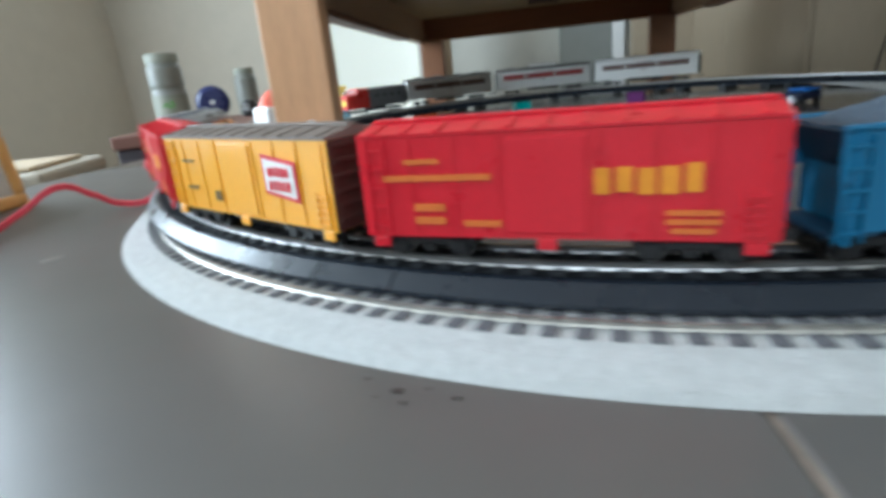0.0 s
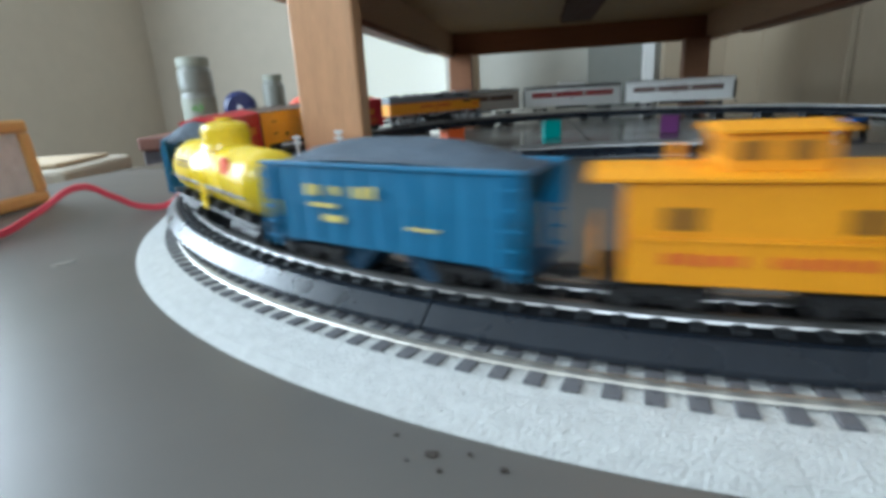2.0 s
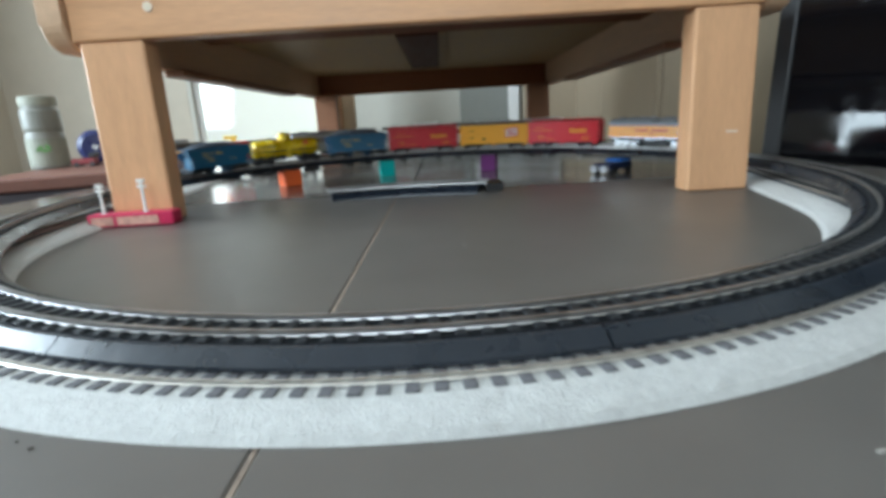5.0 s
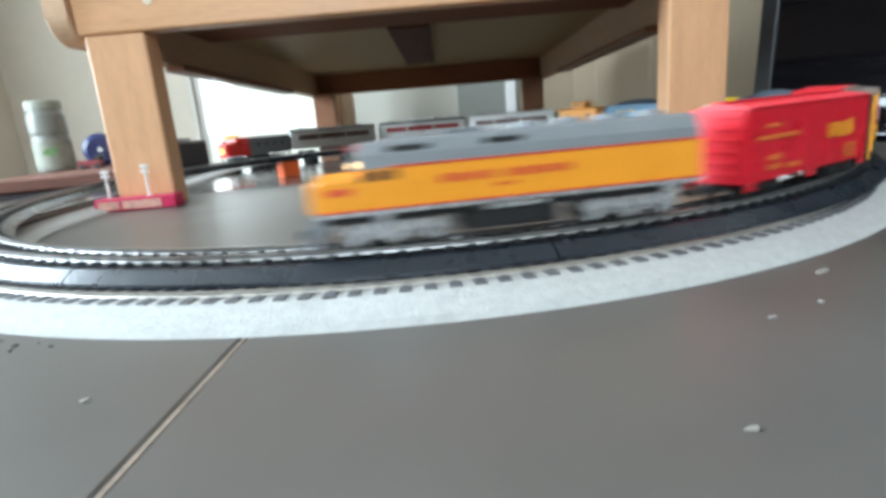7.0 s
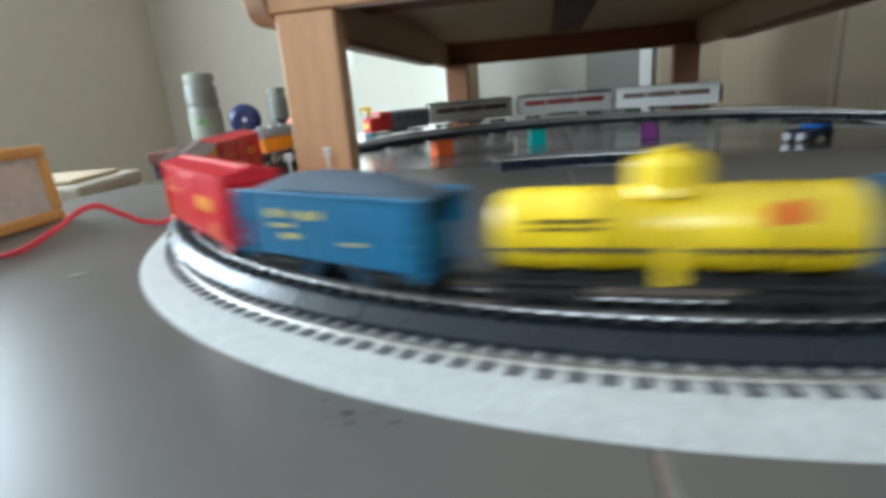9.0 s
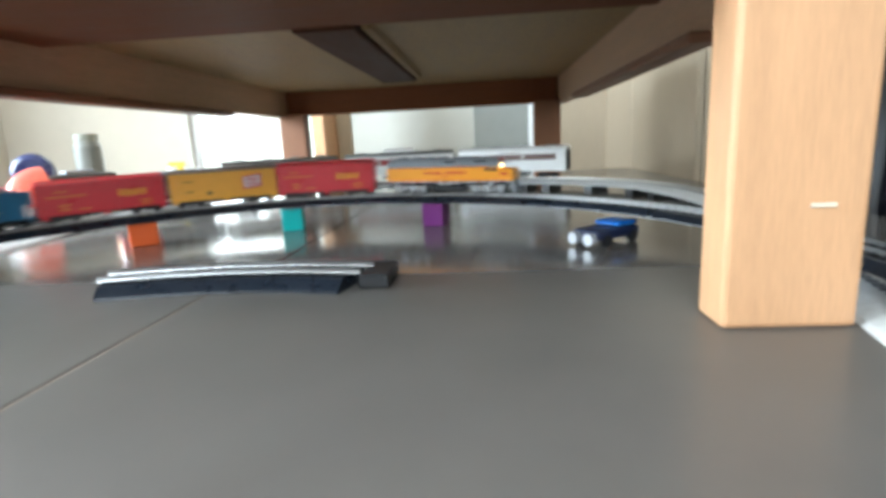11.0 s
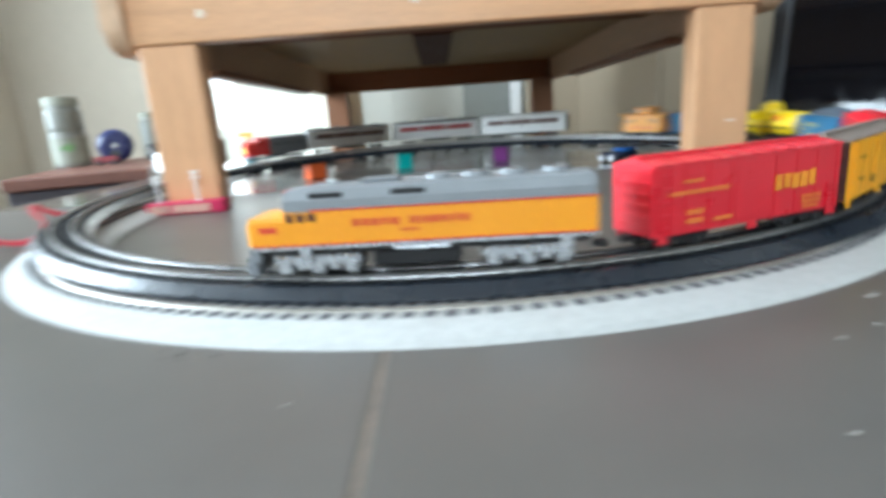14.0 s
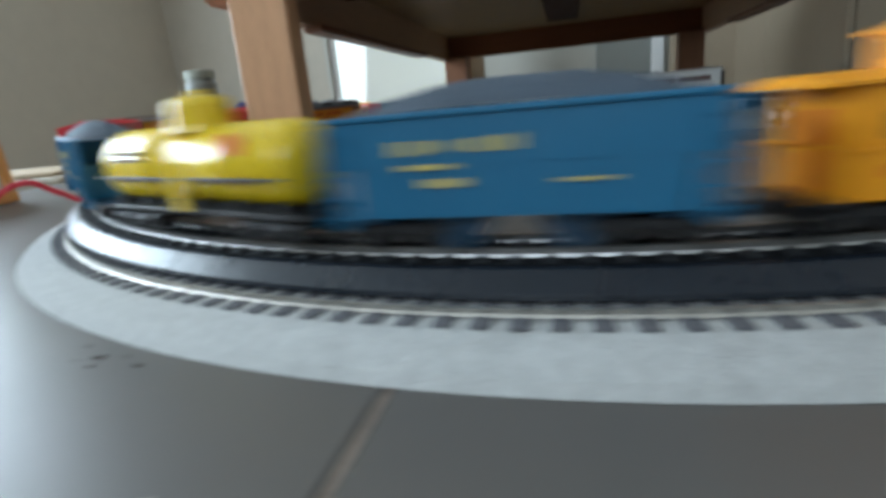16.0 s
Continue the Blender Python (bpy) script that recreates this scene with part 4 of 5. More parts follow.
def locomotive(L=0.188):
    car = thing("diesel_locomotive", "yellow and grey model diesel locomotive with silver trucks", "locomotive", "cars of the moving train")
    h, w = L / 2, 0.0163
    zs, zy, zr = 0.0188, 0.0368, 0.0495
    nose = 0.022
    part("body", prism(bmesh.new(), ((-w, zs), (w, zs), (w, zy), (-w, zy)), -h, h - nose), YELLOW, car)
    nb = bmesh.new()
    prism(nb, ((-w, zs), (w, zs), (w, zy - 0.0045), (w - 0.0015, zy - 0.0022), (-w + 0.0015, zy - 0.0022), (-w, zy - 0.0045)), h - nose + 0.0002, h - 0.003)
    prism(nb, ((-w + 0.001, zs + 0.0003), (w - 0.001, zs + 0.0003), (w - 0.0014, zy - 0.005), (w - 0.004, zy - 0.003), (-w + 0.004, zy - 0.003), (-w + 0.0014, zy - 0.005)), h - 0.0029, h, 0.88)
    part("nose", nb, YELLOW, car)
    hood = bmesh.new()
    prism(hood, ((-w, zy + 0.0012), (w, zy + 0.0012), (w - 0.0004, zy + 0.0060), (w - 0.0040, zr - 0.0012), (w * 0.45, zr), (-w * 0.45, zr), (-w + 0.0040, zr - 0.0012), (-w + 0.0004, zy + 0.0060)), -h + 0.001, h - nose - 0.014)
    part("roof_hood", hood, LOCOGREY, car)
    cab = bmesh.new()
    prism(cab, ((-w, zy + 0.0002), (w, zy + 0.0002), (w - 0.0006, zy + 0.0066), (w - 0.0045, zr - 0.0014), (w * 0.45, zr - 0.0006), (-w * 0.45, zr - 0.0006), (-w + 0.0045, zr - 0.0014), (-w + 0.0006, zy + 0.0066)), h - nose - 0.0139, h - nose, 0.93)
    part("cab", cab, LOCOGREY, car)
    part("windscreen", B(h - nose - 0.0008, h - nose + 0.0012, -w + 0.0035, -0.0008, zy - 0.0002, zy + 0.0082, r=0.0003), CLEAR, car, "pale clear windscreen")
    part("windscreen", B(h - nose - 0.0008, h - nose + 0.0012, 0.0008, w - 0.0035, zy - 0.0002, zy + 0.0082, r=0.0003), CLEAR, car, "pale clear windscreen")
    part("headlight", B(h - nose + 0.0013, h - nose + 0.0024, -0.0030, 0.0030, zy + 0.0004, zy + 0.0030, r=0.0004), LAMP, car, "lit orange-white headlight")
    part("number_board", B(h - nose - 0.0010, h - nose + 0.0020, -0.0065, 0.0065, zr - 0.0046, zr - 0.0018, r=0.0003), REDLINE, car)
    for s in (-1, 1):
        for x in (h - nose - 0.0155, h - nose - 0.0095, h - nose - 0.0035):
            part("side_window", B(x - 0.0022, x + 0.0022, *sorted((s * (w - 0.0006), s * (w + 0.0004))), zy - 0.0052, zy - 0.0006, r=0.0004), MAROON, car, "small dark cab window")
        part("stripe", B(-h, h - nose - 0.0145, *sorted((s * (w - 0.0001), s * (w + 0.0003))), zy + 0.0001, zy + 0.0011), REDLINE, car)
        part("stripe", B(-h, h - 0.004, *sorted((s * (w - 0.0001), s * (w + 0.0003))), zs - 0.0002, zs + 0.0007), REDLINE, car)
        part("side_sill", B(-h, h - 0.003, *sorted((s * (w - 0.0012), s * (w + 0.0002))), zs - 0.0022, zs - 0.0004), TRUCKGREY, car)
        bars(car, "lettering", REDLINE, s, text_bars(s * 0.022, 0.0302, 0.026, 0.0042, 5, 11) + text_bars(-s * 0.012, 0.0302, 0.032, 0.0042, 7, 12) + text_bars(s * 0.004, 0.0252, 0.010, 0.0020, 3, 13), w + 0.0001, "red words as bars")
        bars(car, "nose_number", REDLINE, s, [(h - 0.013, 0.0280, 0.010, 0.0032)], w + 0.0001)
        for x in (0.048, 0.004):
            part("grille", B(x - 0.009, x + 0.009, *sorted((s * (w - 0.003), s * (w - 0.0010))), zy + 0.0060, zr - 0.0030), BLACK, car)
        for x in (0.062, -0.078):
            part("step", B(x - 0.003, x + 0.003, *sorted((s * (w - 0.002), s * (w + 0.0004))), 0.0055, zs - 0.0023, r=0.0004), TRUCKGREY, car)
        for k in range(7):
            x = -h + 0.004 + k * 0.022
            part("panel_seam", B(x - 0.0003, x + 0.0003, *sorted((s * (w - 0.0001), s * (w + 0.00025))), zs + 0.001, zy - 0.0008), YELLOW, car)
    for x in (-0.075, -0.052, -0.032, -0.012):
        f = part("roof_fan", cyl(bmesh.new(), (x, 0, zr + 0.0001), 0.0078, 0.0022, n=22, r2=0.0070), LOCOGREY, car)
        part("fan_cap", cyl(bmesh.new(), (x, 0, zr + 0.0024), 0.0050, 0.0004, n=18), TRUCKGREY, f)
    part("exhaust", B(0.010, 0.030, -0.005, 0.005, zr + 0.0001, zr + 0.0022, r=0.0004), LOCOGREY, car)
    part("air_horn", B(0.044, 0.050, -0.002, 0.002, zr + 0.0001, zr + 0.0024, r=0.0004), TRUCKGREY, car)
    part("fuel_tank", B(-0.022, 0.026, -0.0120, 0.0120, 0.0040, 0.0130, r=0.0012), BLACK, car)
    for s in (-1, 1):
        part("air_tank", cyl(bmesh.new(), (-0.016, s * 0.0125, 0.0145), 0.0016, 0.030, "x", 12), TRUCKGREY, car)
    part("underframe", B(-h + 0.003, h - 0.004, -0.0105, 0.0105, 0.0125, zs - 0.0003), BLACK, car)
    for x in (-h + 0.036, h - 0.037):
        bogie(car, x, BLACK, 3, 0.037, TRUCKGREY, 1.4)
    pl = bmesh.new()
    box(pl, h - 0.003, h + 0.003, -0.0135, 0.0135, 0.0020, 0.0095, r=0.0006)
    box(pl, h - 0.006, h - 0.0002, -0.0150, 0.0150, 0.0096, zs - 0.0004, r=0.0004)
    for s in (-1, 1):
        box(pl, h - 0.002, h + 0.0034, s * 0.0085 - 0.0016, s * 0.0085 + 0.0016, 0.0096, 0.0125, r=0.0004)
    pilot = part("pilot", pl, LOCOGREY, car, "grey pilot with steps")
    part("coupler_pocket", B(h + 0.0031, h + 0.0036, -0.0062, 0.0062, 0.0040, 0.0088, r=0.0002), BLACK, pilot, "dark coupler pocket")
    couplers(car, h)
    return car


def coach(label, band, roof_dome, L=0.272):
    car = thing("passenger_coach", label, "rail car", "parked passenger train")
    h, w, z0, z1 = L / 2, 0.0172, 0.0150, 0.0635
    part("body", prism(bmesh.new(), ((-w, z0), (w, z0), (w, z1), (-w, z1)), -h, h), SILVER, car)
    part("roof", prism(bmesh.new(), ((-w, z1 + 0.0002), (w, z1 + 0.0002), (w - 0.003, z1 + 0.0050), (w * 0.4, z1 + 0.0078), (-w * 0.4, z1 + 0.0078), (-w + 0.003, z1 + 0.0050)), -h, h), COACHROOF if not roof_dome == 0 else SILVER, car)
    for s in (-1, 1):
        part("window_band", B(-h + 0.022, h - 0.022, *sorted((s * w, s * (w + 0.0005))), 0.0405, 0.0540), band, car, "dark band of windows")
        for k in range(13):
            x = -h + 0.034 + k * (L - 0.068) / 12
            part("window", B(x - 0.0055, x + 0.0055, *sorted((s * (w + 0.0005), s * (w + 0.0008))), 0.0428, 0.0518), CLEAR if k % 5 == 4 else band, car)
        for k in range(3):
            z = 0.0195 + k * 0.0046
            part("fluting", B(-h + 0.001, h - 0.001, *sorted((s * w, s * (w + 0.0004))), z, z + 0.0016), SILVER, car)
        bars(car, "lettering", COACHBROWN, s, text_bars(0, 0.0578, 0.05, 0.0022, 9, 4) + [(0, 0.0360, 0.016, 0.0016)], w + 0.0001)
        part("diaphragm", B(*sorted((s * h, s * (h + 0.004))), -0.009, 0.009, z0 + 0.002, z1 - 0.002, r=0.0006), BLACK, car)
    for k in range(4):
        x = -h + 0.04 + k * 0.064
        part("roof_vent", B(x - 0.012, x + 0.012, -0.003, 0.003, z1 + 0.0086, z1 + 0.0110, r=0.0005), COACHROOF, car)
    if roof_dome:
        part("vista_dome", prism(bmesh.new(), ((-0.013, z1 + 0.0087), (0.013, z1 + 0.0087), (0.011, z1 + 0.0150), (0.007, z1 + 0.0170), (-0.007, z1 + 0.0170), (-0.011, z1 + 0.0150)), -0.038, 0.038), SILVER, car, "raised glazed dome")
    part("underframe", B(-0.045, 0.045, -0.010, 0.010, 0.0075, z0 - 0.0002, r=0.0006), BLACK, car)
    for x in (-h + 0.045, h - 0.045):
        bogie(car, x, BLACK, 2, 0.030)
    couplers(car, h + 0.003)
    return car


def red_diesel(L=0.225):
    car = thing("red_nosed_locomotive", "parked red and silver streamlined locomotive", "locomotive", "parked passenger train")
    h, w, z0, z1 = L / 2, 0.0170, 0.0130, 0.0610
    prof = ((-w, z0), (w, z0), (w, z1 - 0.006), (w * 0.75, z1 - 0.001), (w * 0.4, z1), (-w * 0.4, z1), (-w * 0.75, z1 - 0.001), (-w, z1 - 0.006))
    part("body", prism(bmesh.new(), prof, -h, h - 0.075), LOCOGREY, car, "grey silver flank")
    part("cab", prism(bmesh.new(), prof, h - 0.0748, h - 0.034), WARRED, car)
    nb = bmesh.new()
    rows = []
    for i in range(7):
        u = i / 6
        k = math.cos(u * 1.25)
        rows.append([nb.verts.new((h - 0.034 + 0.034 * math.sin(u * math.pi / 2), y * (0.45 + 0.55 * k), z0 + (z - z0) * (0.62 + 0.16 * k if i else 0.80))) for y, z in prof])
    for a, b in zip(rows, rows[1:]):
        for i in range(8):
            nb.faces.new((a[i], a[(i + 1) % 8], b[(i + 1) % 8], b[i]))
    nb.faces.new(rows[0][::-1])
    nb.faces.new(rows[-1])
    part("nose", nb, WARRED, car)
    part("emblem", cyl(bmesh.new(), (h - 0.0004, 0, z0 + 0.016), 0.0078, 0.0016, "x", 20), TOYYELLOW, car, "round yellow nose emblem")
    part("headlight", cyl(bmesh.new(), (h - 0.012, 0, z1 - 0.008), 0.0040, 0.008, "x", 16), CHROME, car)
    for s in (-1, 1):
        part("windscreen", B(h - 0.0339, h - 0.0325, *sorted((s * 0.0015, s * 0.0115)), z1 - 0.0105, z1 - 0.0045), CLEAR, car)
        for k in range(4):
            x = -h + 0.03 + k * 0.03
            part("porthole", cyl(bmesh.new(), (x, s * w - 0.0003, 0.040), 0.0042, 0.0008, "y", 16), BLACK, car)
    for x in (-0.08, -0.05, -0.02):
        part("roof_fan", cyl(bmesh.new(), (x, 0, z1 + 0.0001), 0.0075, 0.0022, n=20), SILVER, car)
    part("fuel_tank", B(-0.03, 0.03, -0.013, 0.013, 0.0035, z0 - 0.0002, r=0.001), BLACK, car)
    for x in (-h + 0.045, h - 0.045):
        bogie(car, x, BLACK, 3, 0.038)
    couplers(car, h)
    return car


def on_grey(a, z=GZ + 0.0160):
    return pose(GC2[0] + GR2 * math.cos(radians(a)), GC2[1] + GR2 * math.sin(radians(a)), z, 0, 0, a + 90)


for a, lb, band, dm in ((COACH[0], "silver passenger coach with a dark window band", COACHBROWN, 0), (COACH[1], "grey passenger coach with a red window band and a roof dome", COACHRED, 1), (COACH[2], "silver passenger coach with a brown window band", COACHBROWN, None)):
    coach(lb, band, dm).matrix_basis = on_grey(a)
red_diesel().matrix_basis = on_grey(COACH[3])


# ---- things round the railway ----
sl = thing("salmon_nosed_locomotive", "dark toy locomotive with glossy salmon nose and white front", "locomotive", at=pose(-0.178, 0.775, 0.0003, 0, 0, -108))
part("body", B(-0.13, 0.012, -0.030, 0.030, 0.016, 0.088, r=0.008, seg=2), BLACK, sl)
nb = bmesh.new()
rows = []
for i in range(10):
    u = i / 9
    k = math.sqrt(max(0.0, 1 - (u * 0.97) ** 2))
    rows.append([nb.verts.new((0.0125 + 0.066 * u, 0.033 * math.cos(a) * (0.5 + 0.5 * k), 0.030 + 0.078 * math.sin(a) * (0.25 + 0.75 * k))) for a in [math.pi * j / 14 for j in range(15)]])
for a, b in zip(rows, rows[1:]):
    for i in range(14):
        nb.faces.new((a[i], a[i + 1], b[i + 1], b[i]))
    nb.faces.new((a[14], a[0], b[0], b[14]))
nb.faces.new(rows[0])
nb.faces.new(rows[-1][::-1])
bmesh.ops.recalc_face_normals(nb, faces=nb.faces[:])
for f in nb.faces:
    f.smooth = True
part("nose", nb, SALMON, sl, "glossy salmon rounded nose")
part("front_panel", B(0.050, 0.086, -0.027, 0.027, 0.012, 0.064, r=0.008, seg=2), WHITE, sl, "white front panel")
part("roof_vent", B(-0.09, -0.03, -0.012, 0.012, 0.0882, 0.096, r=0.002), LOCOGREY, sl)
for x in (-0.10, -0.05, 0.0, 0.04):
    part("wheel", cyl(bmesh.new(), (x, -0.024, 0.016), 0.016, 0.048, "y", 18), WHEELM, sl)

fr = thing("picture_frame", "yellow wooden picture frame with reflection-grey glass standing on its edge", "picture frame", at=pose(-0.110, -0.198, 0.0008, 4, 0, -81.2))
fl, fh, ft = 0.30, 0.088, 0.012
for x0, x1, z0, z1 in ((-fl / 2, fl / 2, 0, 0.013), (-fl / 2, fl / 2, fh - 0.013, fh), (-fl / 2, -fl / 2 + 0.014, 0.0132, fh - 0.0132), (fl / 2 - 0.014, fl / 2, 0.0132, fh - 0.0132)):
    part("frame_bar", B(x0, x1, -ft / 2, ft / 2, z0, z1, r=0.003, seg=2), FRAMEY, fr)
part("glass", B(-fl / 2 + 0.0142, fl / 2 - 0.0142, -0.002, 0.002, 0.0134, fh - 0.0134), FRAMEGLASS, fr, "glass with its grey reflection put into the colour")

chest = thing("low_chest", "dark red-brown wooden chest beside the table", "chest", at=pose(-0.571, 0.628, RZ0, 0, 0, 20))
part("carcass", B(0.006, 0.314, 0.006, 0.884, 0, 0.615, r=0.004), CHESTDARK, chest)
part("lid", B(0.0, 0.32, 0.0, 0.89, 0.616, 0.648, r=0.004), CHEST, chest, "red-brown wooden top")
for z in (0.03, 0.23, 0.42):
    dr = part("drawer", B(0.012, 0.308, -0.006, 0.0055, z, z + 0.17, r=0.002), CHESTDARK, chest)
    part("knob", lathe(bmesh.new(), [(0.006, 0), (0.006, 0.01), (0.013, 0.014), (0.010, 0.024), (0.0001, 0.026)], 14, (0, 0, 0)), CHEST, dr, at=pose(0.16, -0.006, z + 0.085, 90, 0, 0))
CT = RZ0 + 0.6482

jar = thing("supplement_jar", "tall milky plastic jar with a pale label and green leaf print", "jar", at=pose(-0.70, 1.10, CT))
part("body", lathe(bmesh.new(), [(0.050, 0), (0.053, 0.004), (0.053, 0.10), (0.050, 0.112), (0.053, 0.124), (0.053, 0.176), (0.046, 0.188), (0.046, 0.192)], 28), JAR, jar)
part("lid", lathe(bmesh.new(), [(0.050, 0.1922), (0.050, 0.216), (0.046, 0.220), (0.0001, 0.2205)], 28), JARLABEL, jar, "pale screw lid")
lab = [(0.0535, 0.012), (0.0537, 0.013), (0.0537, 0.092), (0.0535, 0.093)]
part("label", lathe(bmesh.new(), lab, 28), JARLABEL, jar, "pale paper label")
lf = bmesh.new()
for dx, dz, a in ((0, 0, 20), (-0.010, 0.006, 140), (0.012, 0.008, 60)):
    m = Matrix.Translation((dx, -0.0545, 0.058 + dz)) @ Matrix.Rotation(radians(a), 4, "Y")
    tmp = cyl(bmesh.new(), (0, 0, 0), 0.012, 0.0015, "y", 14)
    bmesh.ops.scale(tmp, vec=(1, 1, 0.45), verts=tmp.verts)
    tmp.transform(m)
    vs = {v: lf.verts.new(v.co) for v in tmp.verts}
    for f in tmp.faces:
        lf.faces.new([vs[v] for v in f.verts])
    tmp.free()
part("leaf_print", lf, LEAFG, jar, "green leaf print", pose(0, 0, 0, 0, 0, 25))

jar2 = thing("pale_jar", "pale translucent jar on the low chest by the wall", "jar", at=pose(-0.61, 1.45, CT))
part("body", lathe(bmesh.new(), [(0.040, 0), (0.042, 0.004), (0.042, 0.13), (0.034, 0.145), (0.034, 0.15)], 24), JAR, jar2)
part("lid", lathe(bmesh.new(), [(0.036, 0.1502), (0.036, 0.170), (0.0001, 0.1705)], 24), JARLABEL, jar2)

ball = thing("navy_wheel", "round navy blue plastic reel with a small pale hub", "reel", at=pose(-0.655, 1.27, CT, 0, 0, 25))
bb = lathe(bmesh.new(), [(0.0001, -0.026), (0.040, -0.026), (0.054, -0.018), (0.058, 0), (0.054, 0.018), (0.040, 0.026), (0.0001, 0.026)], 32)
bmesh.ops.rotate(bb, verts=bb.verts, cent=(0, 0, 0), matrix=Matrix.Rotation(radians(90), 3, "X"))
bmesh.ops.translate(bb, verts=bb.verts, vec=(0, 0, 0.058))
part("rim", bb, NAVYBALL, ball)
part("hub", cyl(bmesh.new(), (0, -0.0275, 0.058), 0.009, 0.001, "y", 18), TRUCKGREY, ball, "small pale hub")
toyr = thing("small_red_toy", "small dark red toy truck on the chest", "toy", at=pose(-0.585, 1.10, CT, 0, 0, 10))
part("body", B(-0.04, 0.03, -0.015, 0.015, 0.008, 0.026, r=0.003), REDDARK, toyr)
part("cab", B(0.012, 0.034, -0.014, 0.014, 0.0262, 0.042, r=0.003), BLACK, toyr)
for x in (-0.025, 0.02):
    for s in (-1, 1):
        part("wheel", cyl(bmesh.new(), (x, s * 0.0145 - 0.002, 0.008), 0.0078, 0.004, "y", 14), BLACK, toyr)
cam_toy = thing("black_speaker", "small black rounded speaker on the chest", "speaker", at=pose(-0.53, 1.29, CT))
part("body", lathe(bmesh.new(), [(0.02, 0), (0.026, 0.004), (0.028, 0.03), (0.022, 0.052), (0.0001, 0.058)], 20), BLACK, cam_toy)
part("grille", cyl(bmesh.new(), (0, -0.029, 0.03), 0.014, 0.004, "y", 18), TRUCKGREY, cam_toy)

bench = thing("storage_bench", "low cream storage box with a tan lid panel", "box", at=pose(-0.40, 0.24, RZ0, 0, 0, 20))
part("body", B(-0.34, -0.006, 0.004, 0.295, 0, 0.589, r=0.01, seg=2), CREAM, bench)
part("lid", B(-0.345, 0.0, 0.0, 0.30, 0.590, 0.621, r=0.008, seg=2), CREAM, bench)
part("lid_panel", B(-0.28, -0.03, 0.04, 0.26, 0.6212, 0.630, r=0.003), TAN, bench, "tan cardboard panel")


def ribbon(name, label, pts, r, mat, flat=1.0):
    cu = bpy.data.curves.new(name, "CURVE")
    cu.dimensions, cu.bevel_depth, cu.bevel_resolution, cu.resolution_u = "3D", r, 3, 10
    sp = cu.splines.new("BEZIER")
    sp.bezier_points.add(len(pts) - 1)
    for b, p in zip(sp.bezier_points, pts):
        b.co = p
        b.handle_left_type = b.handle_right_type = "AUTO"
    tmp = new(name, cu)
    me = bpy.data.meshes.new_from_object(tmp.evaluated_get(bpy.context.evaluated_depsgraph_get()))
    bpy.data.objects.remove(tmp)
    me.materials.clear()
    me.materials.append(mat)
    return tagged(new(name, me), label, "cable")


for k, dz in ((0, 0.0), (1, 0.0026)):
    ribbon("red_wire", "red two-core track wire looping over the table", [(-0.030, -0.420 - dz, 0.0022), (-0.055, -0.330 - dz, 0.0022), (-0.070, -0.262 - dz, 0.0022), (-0.050, -0.226 - dz, 0.0022), (-0.018, -0.204 - dz, 0.0025 + dz), (-0.004, -0.179, 0.015 + dz), (0.013, -0.150, 0.030 + dz), (0.024, -0.131, 0.018 + dz), (0.036, -0.112, 0.0045 + dz), (0.058, -0.100, 0.006 + dz), (0.062, -0.088, 0.020 + dz), (0.050, -0.085, 0.034 + dz), (0.046, -0.076, 0.037 + dz), (0.052, -0.066, 0.030 + dz), (0.068, -0.050, 0.020 + dz), (0.090, -0.045, 0.0165 + dz)], 0.0016, CABLERED)

tv = thing("black_television", "large glossy black television screen reflecting the window", "television", at=pose(1.497, 0.003, RZ0 + 0.545, -4.0, 0, -68.2))
part("screen", B(-0.60, 0.60, -0.012, 0.0, 0.040, 0.745), TVBLACK, tv, "glossy black reflecting screen")
for x0, x1, z0, z1 in ((-0.64, 0.64, 0.0, 0.039), (-0.64, 0.64, 0.746, 0.775), (-0.64, -0.601, 0.0395, 0.7455), (0.601, 0.64, 0.0395, 0.7455)):
    part("bezel", B(x0, x1, -0.018, 0.03, z0, z1, r=0.003), TVFRAME, tv)
part("back_shell", B(-0.59, 0.59, 0.0005, 0.06, 0.055, 0.725, r=0.01), TVFRAME, tv)
part("foot", B(-0.30, 0.30, -0.03, 0.07, -0.045, -0.0005, r=0.004), TVFRAME, tv)
part("logo_strip", B(-0.16, 0.02, -0.0195, -0.0185, 0.021, 0.0225), TRUCKGREY, tv)
tvs = thing("television_stand", "black cabinet under the television", "cabinet", at=pose(1.532, 0.006, RZ0, 0, 0, -68.2))
part("carcass", B(-0.66, 0.66, -0.068, 0.36, 0.04, 0.47, r=0.004), TVFRAME, tvs)
part("top", B(-0.67, 0.67, -0.075, 0.38, 0.4705, 0.4945, r=0.003), TVTOP, tvs, "matt black top")
for x in (-0.62, 0.58):
    part("foot", B(x, x + 0.04, -0.04, 0.3, 0, 0.0398), TVFRAME, tvs)
ward = thing("tan_wardrobe", "tall tan laminate wardrobe standing by the wall", "wardrobe", at=pose(1.285, 1.23, RZ0))
part("carcass", B(0.0, 0.60, 0.0, 1.25, 0.06, 1.98, r=0.004), TANWOOD, ward)
part("plinth", B(0.03, 0.57, 0.03, 1.22, 0.0, 0.0595), CHESTDARK, ward)
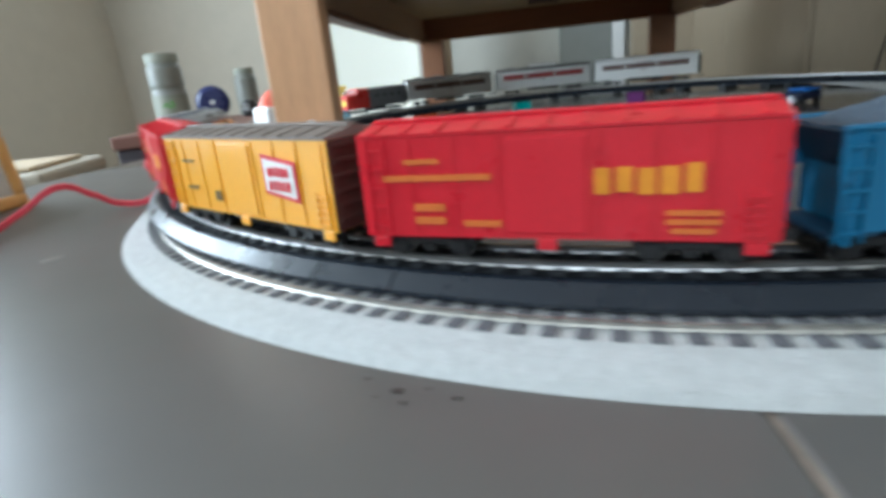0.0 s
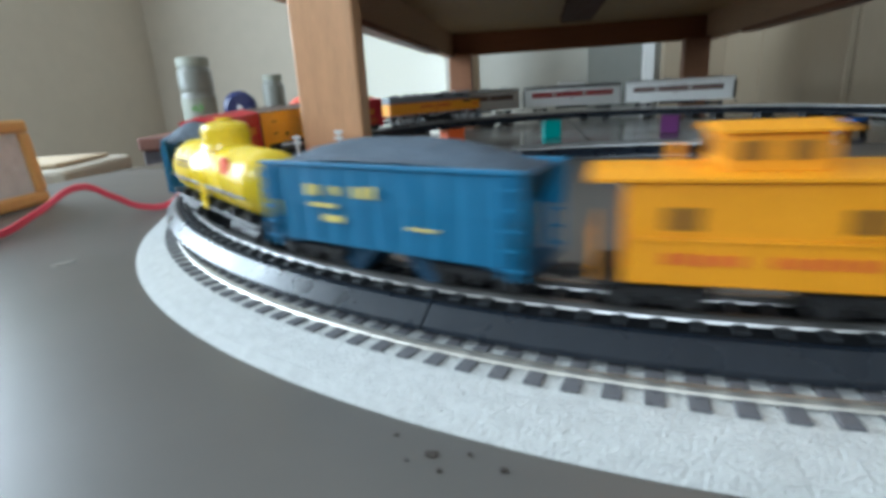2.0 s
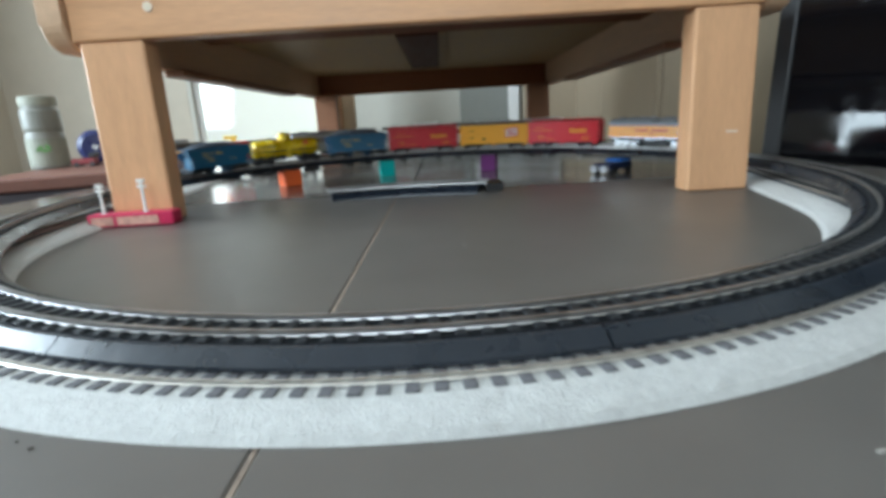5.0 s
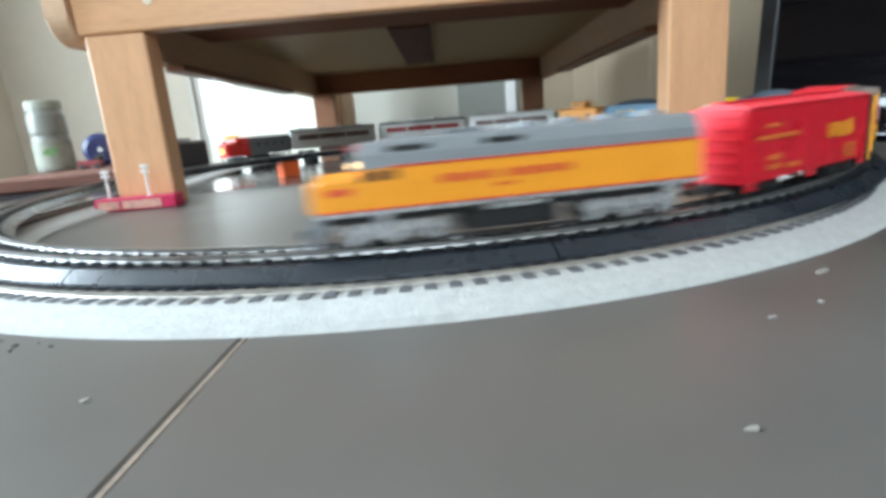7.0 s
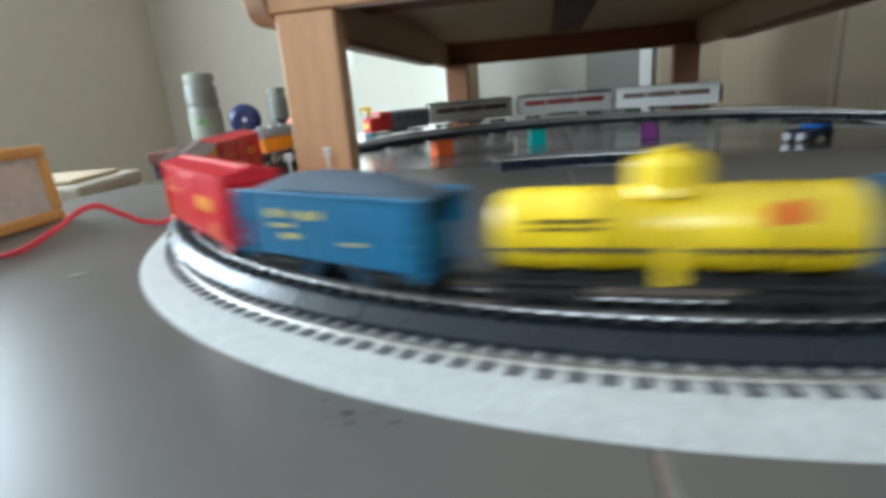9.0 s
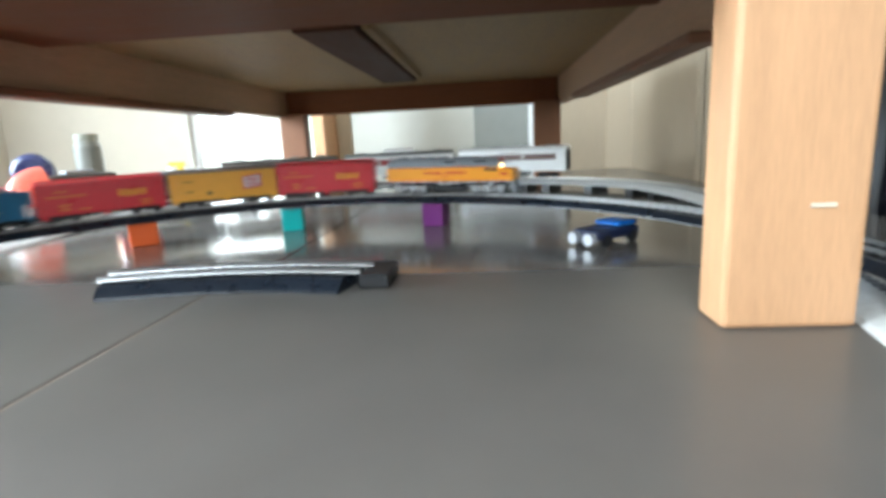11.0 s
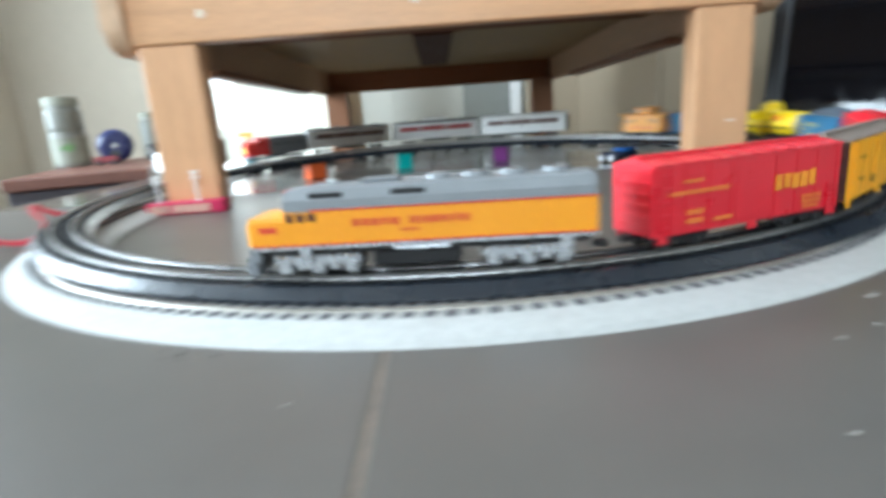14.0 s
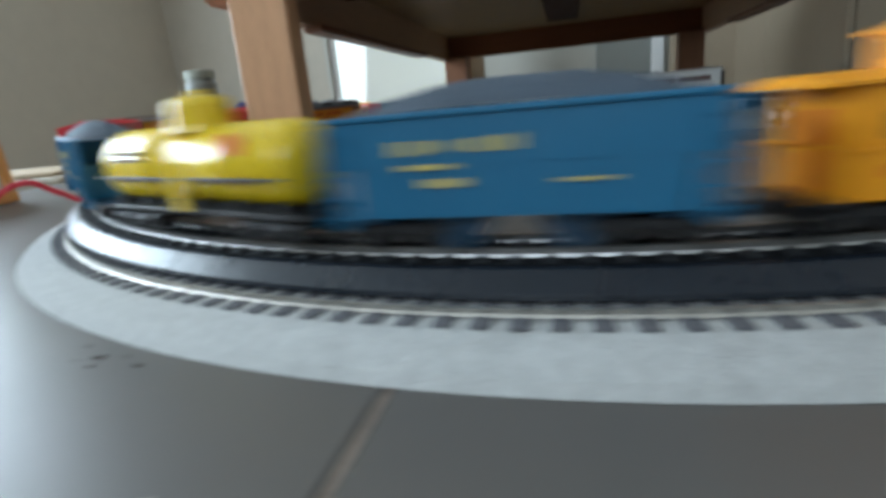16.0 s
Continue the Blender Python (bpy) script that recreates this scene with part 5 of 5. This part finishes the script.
for y0, y1 in ((0.004, 0.622), (0.628, 1.246)):
    d = part("door", B(-0.020, -0.001, y0, y1, 0.07, 1.97, r=0.003), TANWOOD, ward)
    part("handle", B(-0.034, -0.0205, (y1 - 0.05 if y0 < 0.1 else y0 + 0.038), (y1 - 0.038 if y0 < 0.1 else y0 + 0.05), 0.95, 1.10, r=0.003), TRUCKGREY, d)
ribbon("wall_wire", "thin dark wire hanging by the white wall", [(1.40, 1.20, 0.62), (1.40, 1.10, 0.36), (1.40, 1.02, 0.20), (1.40, 1.10, 0.06), (1.41, 1.16, -0.3)], 0.003, BLACK)

cab2 = thing("wooden_bookcase", "light wooden upright with a dim grey side behind the stand", "bookcase", at=pose(0.0, 2.05, RZ0))
part("side_panel", B(0.005, 0.055, -0.12, 0.12, 0, 1.5, r=0.003), WOOD, cab2)
part("back_panel", B(0.056, 0.120, 0.06, 0.10, 0, 1.5, r=0.003), TAN, cab2, "dim tan back board")
part("shelf", B(0.056, 0.115, -0.10, 0.0595, 0.40, 0.42), WOOD, cab2)

door = tagged(thing("door_1", "closed grey-green door in a white casing", "door", at=pose(0.0, RY1, RZ0), kind="structure"))
part("door_leaf", B(0.66, 0.93, -0.022, -0.001, 0.0, 2.03, r=0.003), GREYDOOR, door)
part("casing", B(0.9305, 0.99, -0.030, -0.001, 0.0, 2.09, r=0.003), WHITE, door, "white door casing")
part("door_handle", cyl(bmesh.new(), (0.70, -0.075, 1.0), 0.012, 0.052, "y", 16), TRUCKGREY, door)

dish = thing("small_dish", "small white dish with a red rim at the table edge", "dish", at=pose(1.168, -0.035, 0.0003))
part("bowl", lathe(bmesh.new(), [(0.008, 0), (0.010, 0.001), (0.0165, 0.008), (0.0175, 0.010), (0.016, 0.010), (0.009, 0.003), (0.0001, 0.0025)], 24), PLASTICW, dish)
part("rim", lathe(bmesh.new(), [(0.0163, 0.0102), (0.0177, 0.0102), (0.0177, 0.0112), (0.0163, 0.0112)], 24), REDDARK, dish, "red rim")

crane = thing("yellow_toy_crane", "small yellow and pale blue toy crane", "toy", at=pose(-0.16, 1.22, 0.0003, 0, 0, 20))
part("base", B(-0.02, 0.02, -0.02, 0.02, 0, 0.03, r=0.003), SKYBLUE, crane)
part("tower", B(-0.008, 0.008, -0.008, 0.008, 0.0302, 0.085, r=0.002), TOYYELLOW, crane)
part("arm", B(-0.03, 0.014, -0.005, 0.005, 0.0852, 0.097, r=0.002), TOYYELLOW, crane)
part("bucket", B(-0.034, -0.022, -0.007, 0.007, 0.066, 0.0850, r=0.003), PLASTICW, crane)

# ---- the moving train ----
NOSE = [(0, -176), (0.5, -191.9), (1.0, -206.8), (1.5, -222.4), (2.0, -239.5), (2.5, -255.0), (3.0, -271), (3.5, -287.7), (4.0, -304.5), (4.5, -321.5), (5.0, -341), (5.5, -364.5), (6.0, -392), (6.5, -423), (7.0, -454), (7.5, -481.3), (8.0, -510), (8.5, -537.7), (9.0, -564.0), (9.5, -588.7), (10.0, -613), (10.5, -636.5), (11.0, -660.5), (11.5, -685.5), (12.0, -711.5), (12.5, -738.5), (13.0, -767), (13.5, -796), (14.0, -826.3), (14.5, -855), (15.0, -883.0), (15.5, -910.9), (16.0, -939.2)]


def nose_angle(t):
    ts, vs = [a for a, _ in NOSE], [b for _, b in NOSE]
    i = min(max(0, int(t / 0.5)), len(NOSE) - 2)
    f = (t - ts[i]) / 0.5

    def slope(k):
        a, b = max(0, k - 1), min(len(NOSE) - 1, k + 1)
        return (vs[b] - vs[a]) / (ts[b] - ts[a]) * 0.5

    m0, m1 = slope(i), slope(i + 1)
    return (2 * f**3 - 3 * f**2 + 1) * vs[i] + (f**3 - 2 * f**2 + f) * m0 + (-2 * f**3 + 3 * f**2) * vs[i + 1] + (f**3 - f**2) * m1


def car_pose(angle, half):
    """A car whose middle stands at that angle of the black loop, its trucks on the rails."""
    d = math.degrees(half / RR)
    ps = []
    for s in (-1, 1):
        a = radians(angle - s * d)
        y = RCY + RR * math.sin(a)
        ps.append(Vector((RCX + RR * math.cos(a), y, ring_z(y) + 0.0002)))
    mid, x = (ps[0] + ps[1]) / 2, (ps[1] - ps[0]).normalized()
    yv = Vector((0, 0, 1)).cross(x).normalized()
    zv = x.cross(yv)
    return Matrix.Translation(mid) @ Matrix((x, yv, zv)).transposed().to_4x4()


TRAIN = [(locomotive(), 12.15, 0.056),
         (boxcar("red_boxcar", "red reefer boxcar with golden lettering and ribbed roof", RED, RED, RED, "meat"), 35.95, 0.046),
         (boxcar("yellow_boxcar", "yellow reefer boxcar with a slanted white and red logo", REEFER, MAROON, REEFERROOF, "logo"), 54.3, 0.046),
         (boxcar("red_boxcar", "red reefer boxcar with golden lettering and ribbed roof", RED, RED, RED, "meat"), 73.3, 0.046)]
hop = hopper()
TRAIN += [(hop, 90.8, 0.040), (tank_car(), 109.2, 0.045), (copy_thing(hop, Matrix.Identity(4)), 126.5, 0.040), (caboose(), 141.8, 0.026)]


def motions():
    for car, back, half in TRAIN:
        walk(car, [(t / 10, car_pose(nose_angle(t / 10) + back, half)) for t in range(161)])


motions()
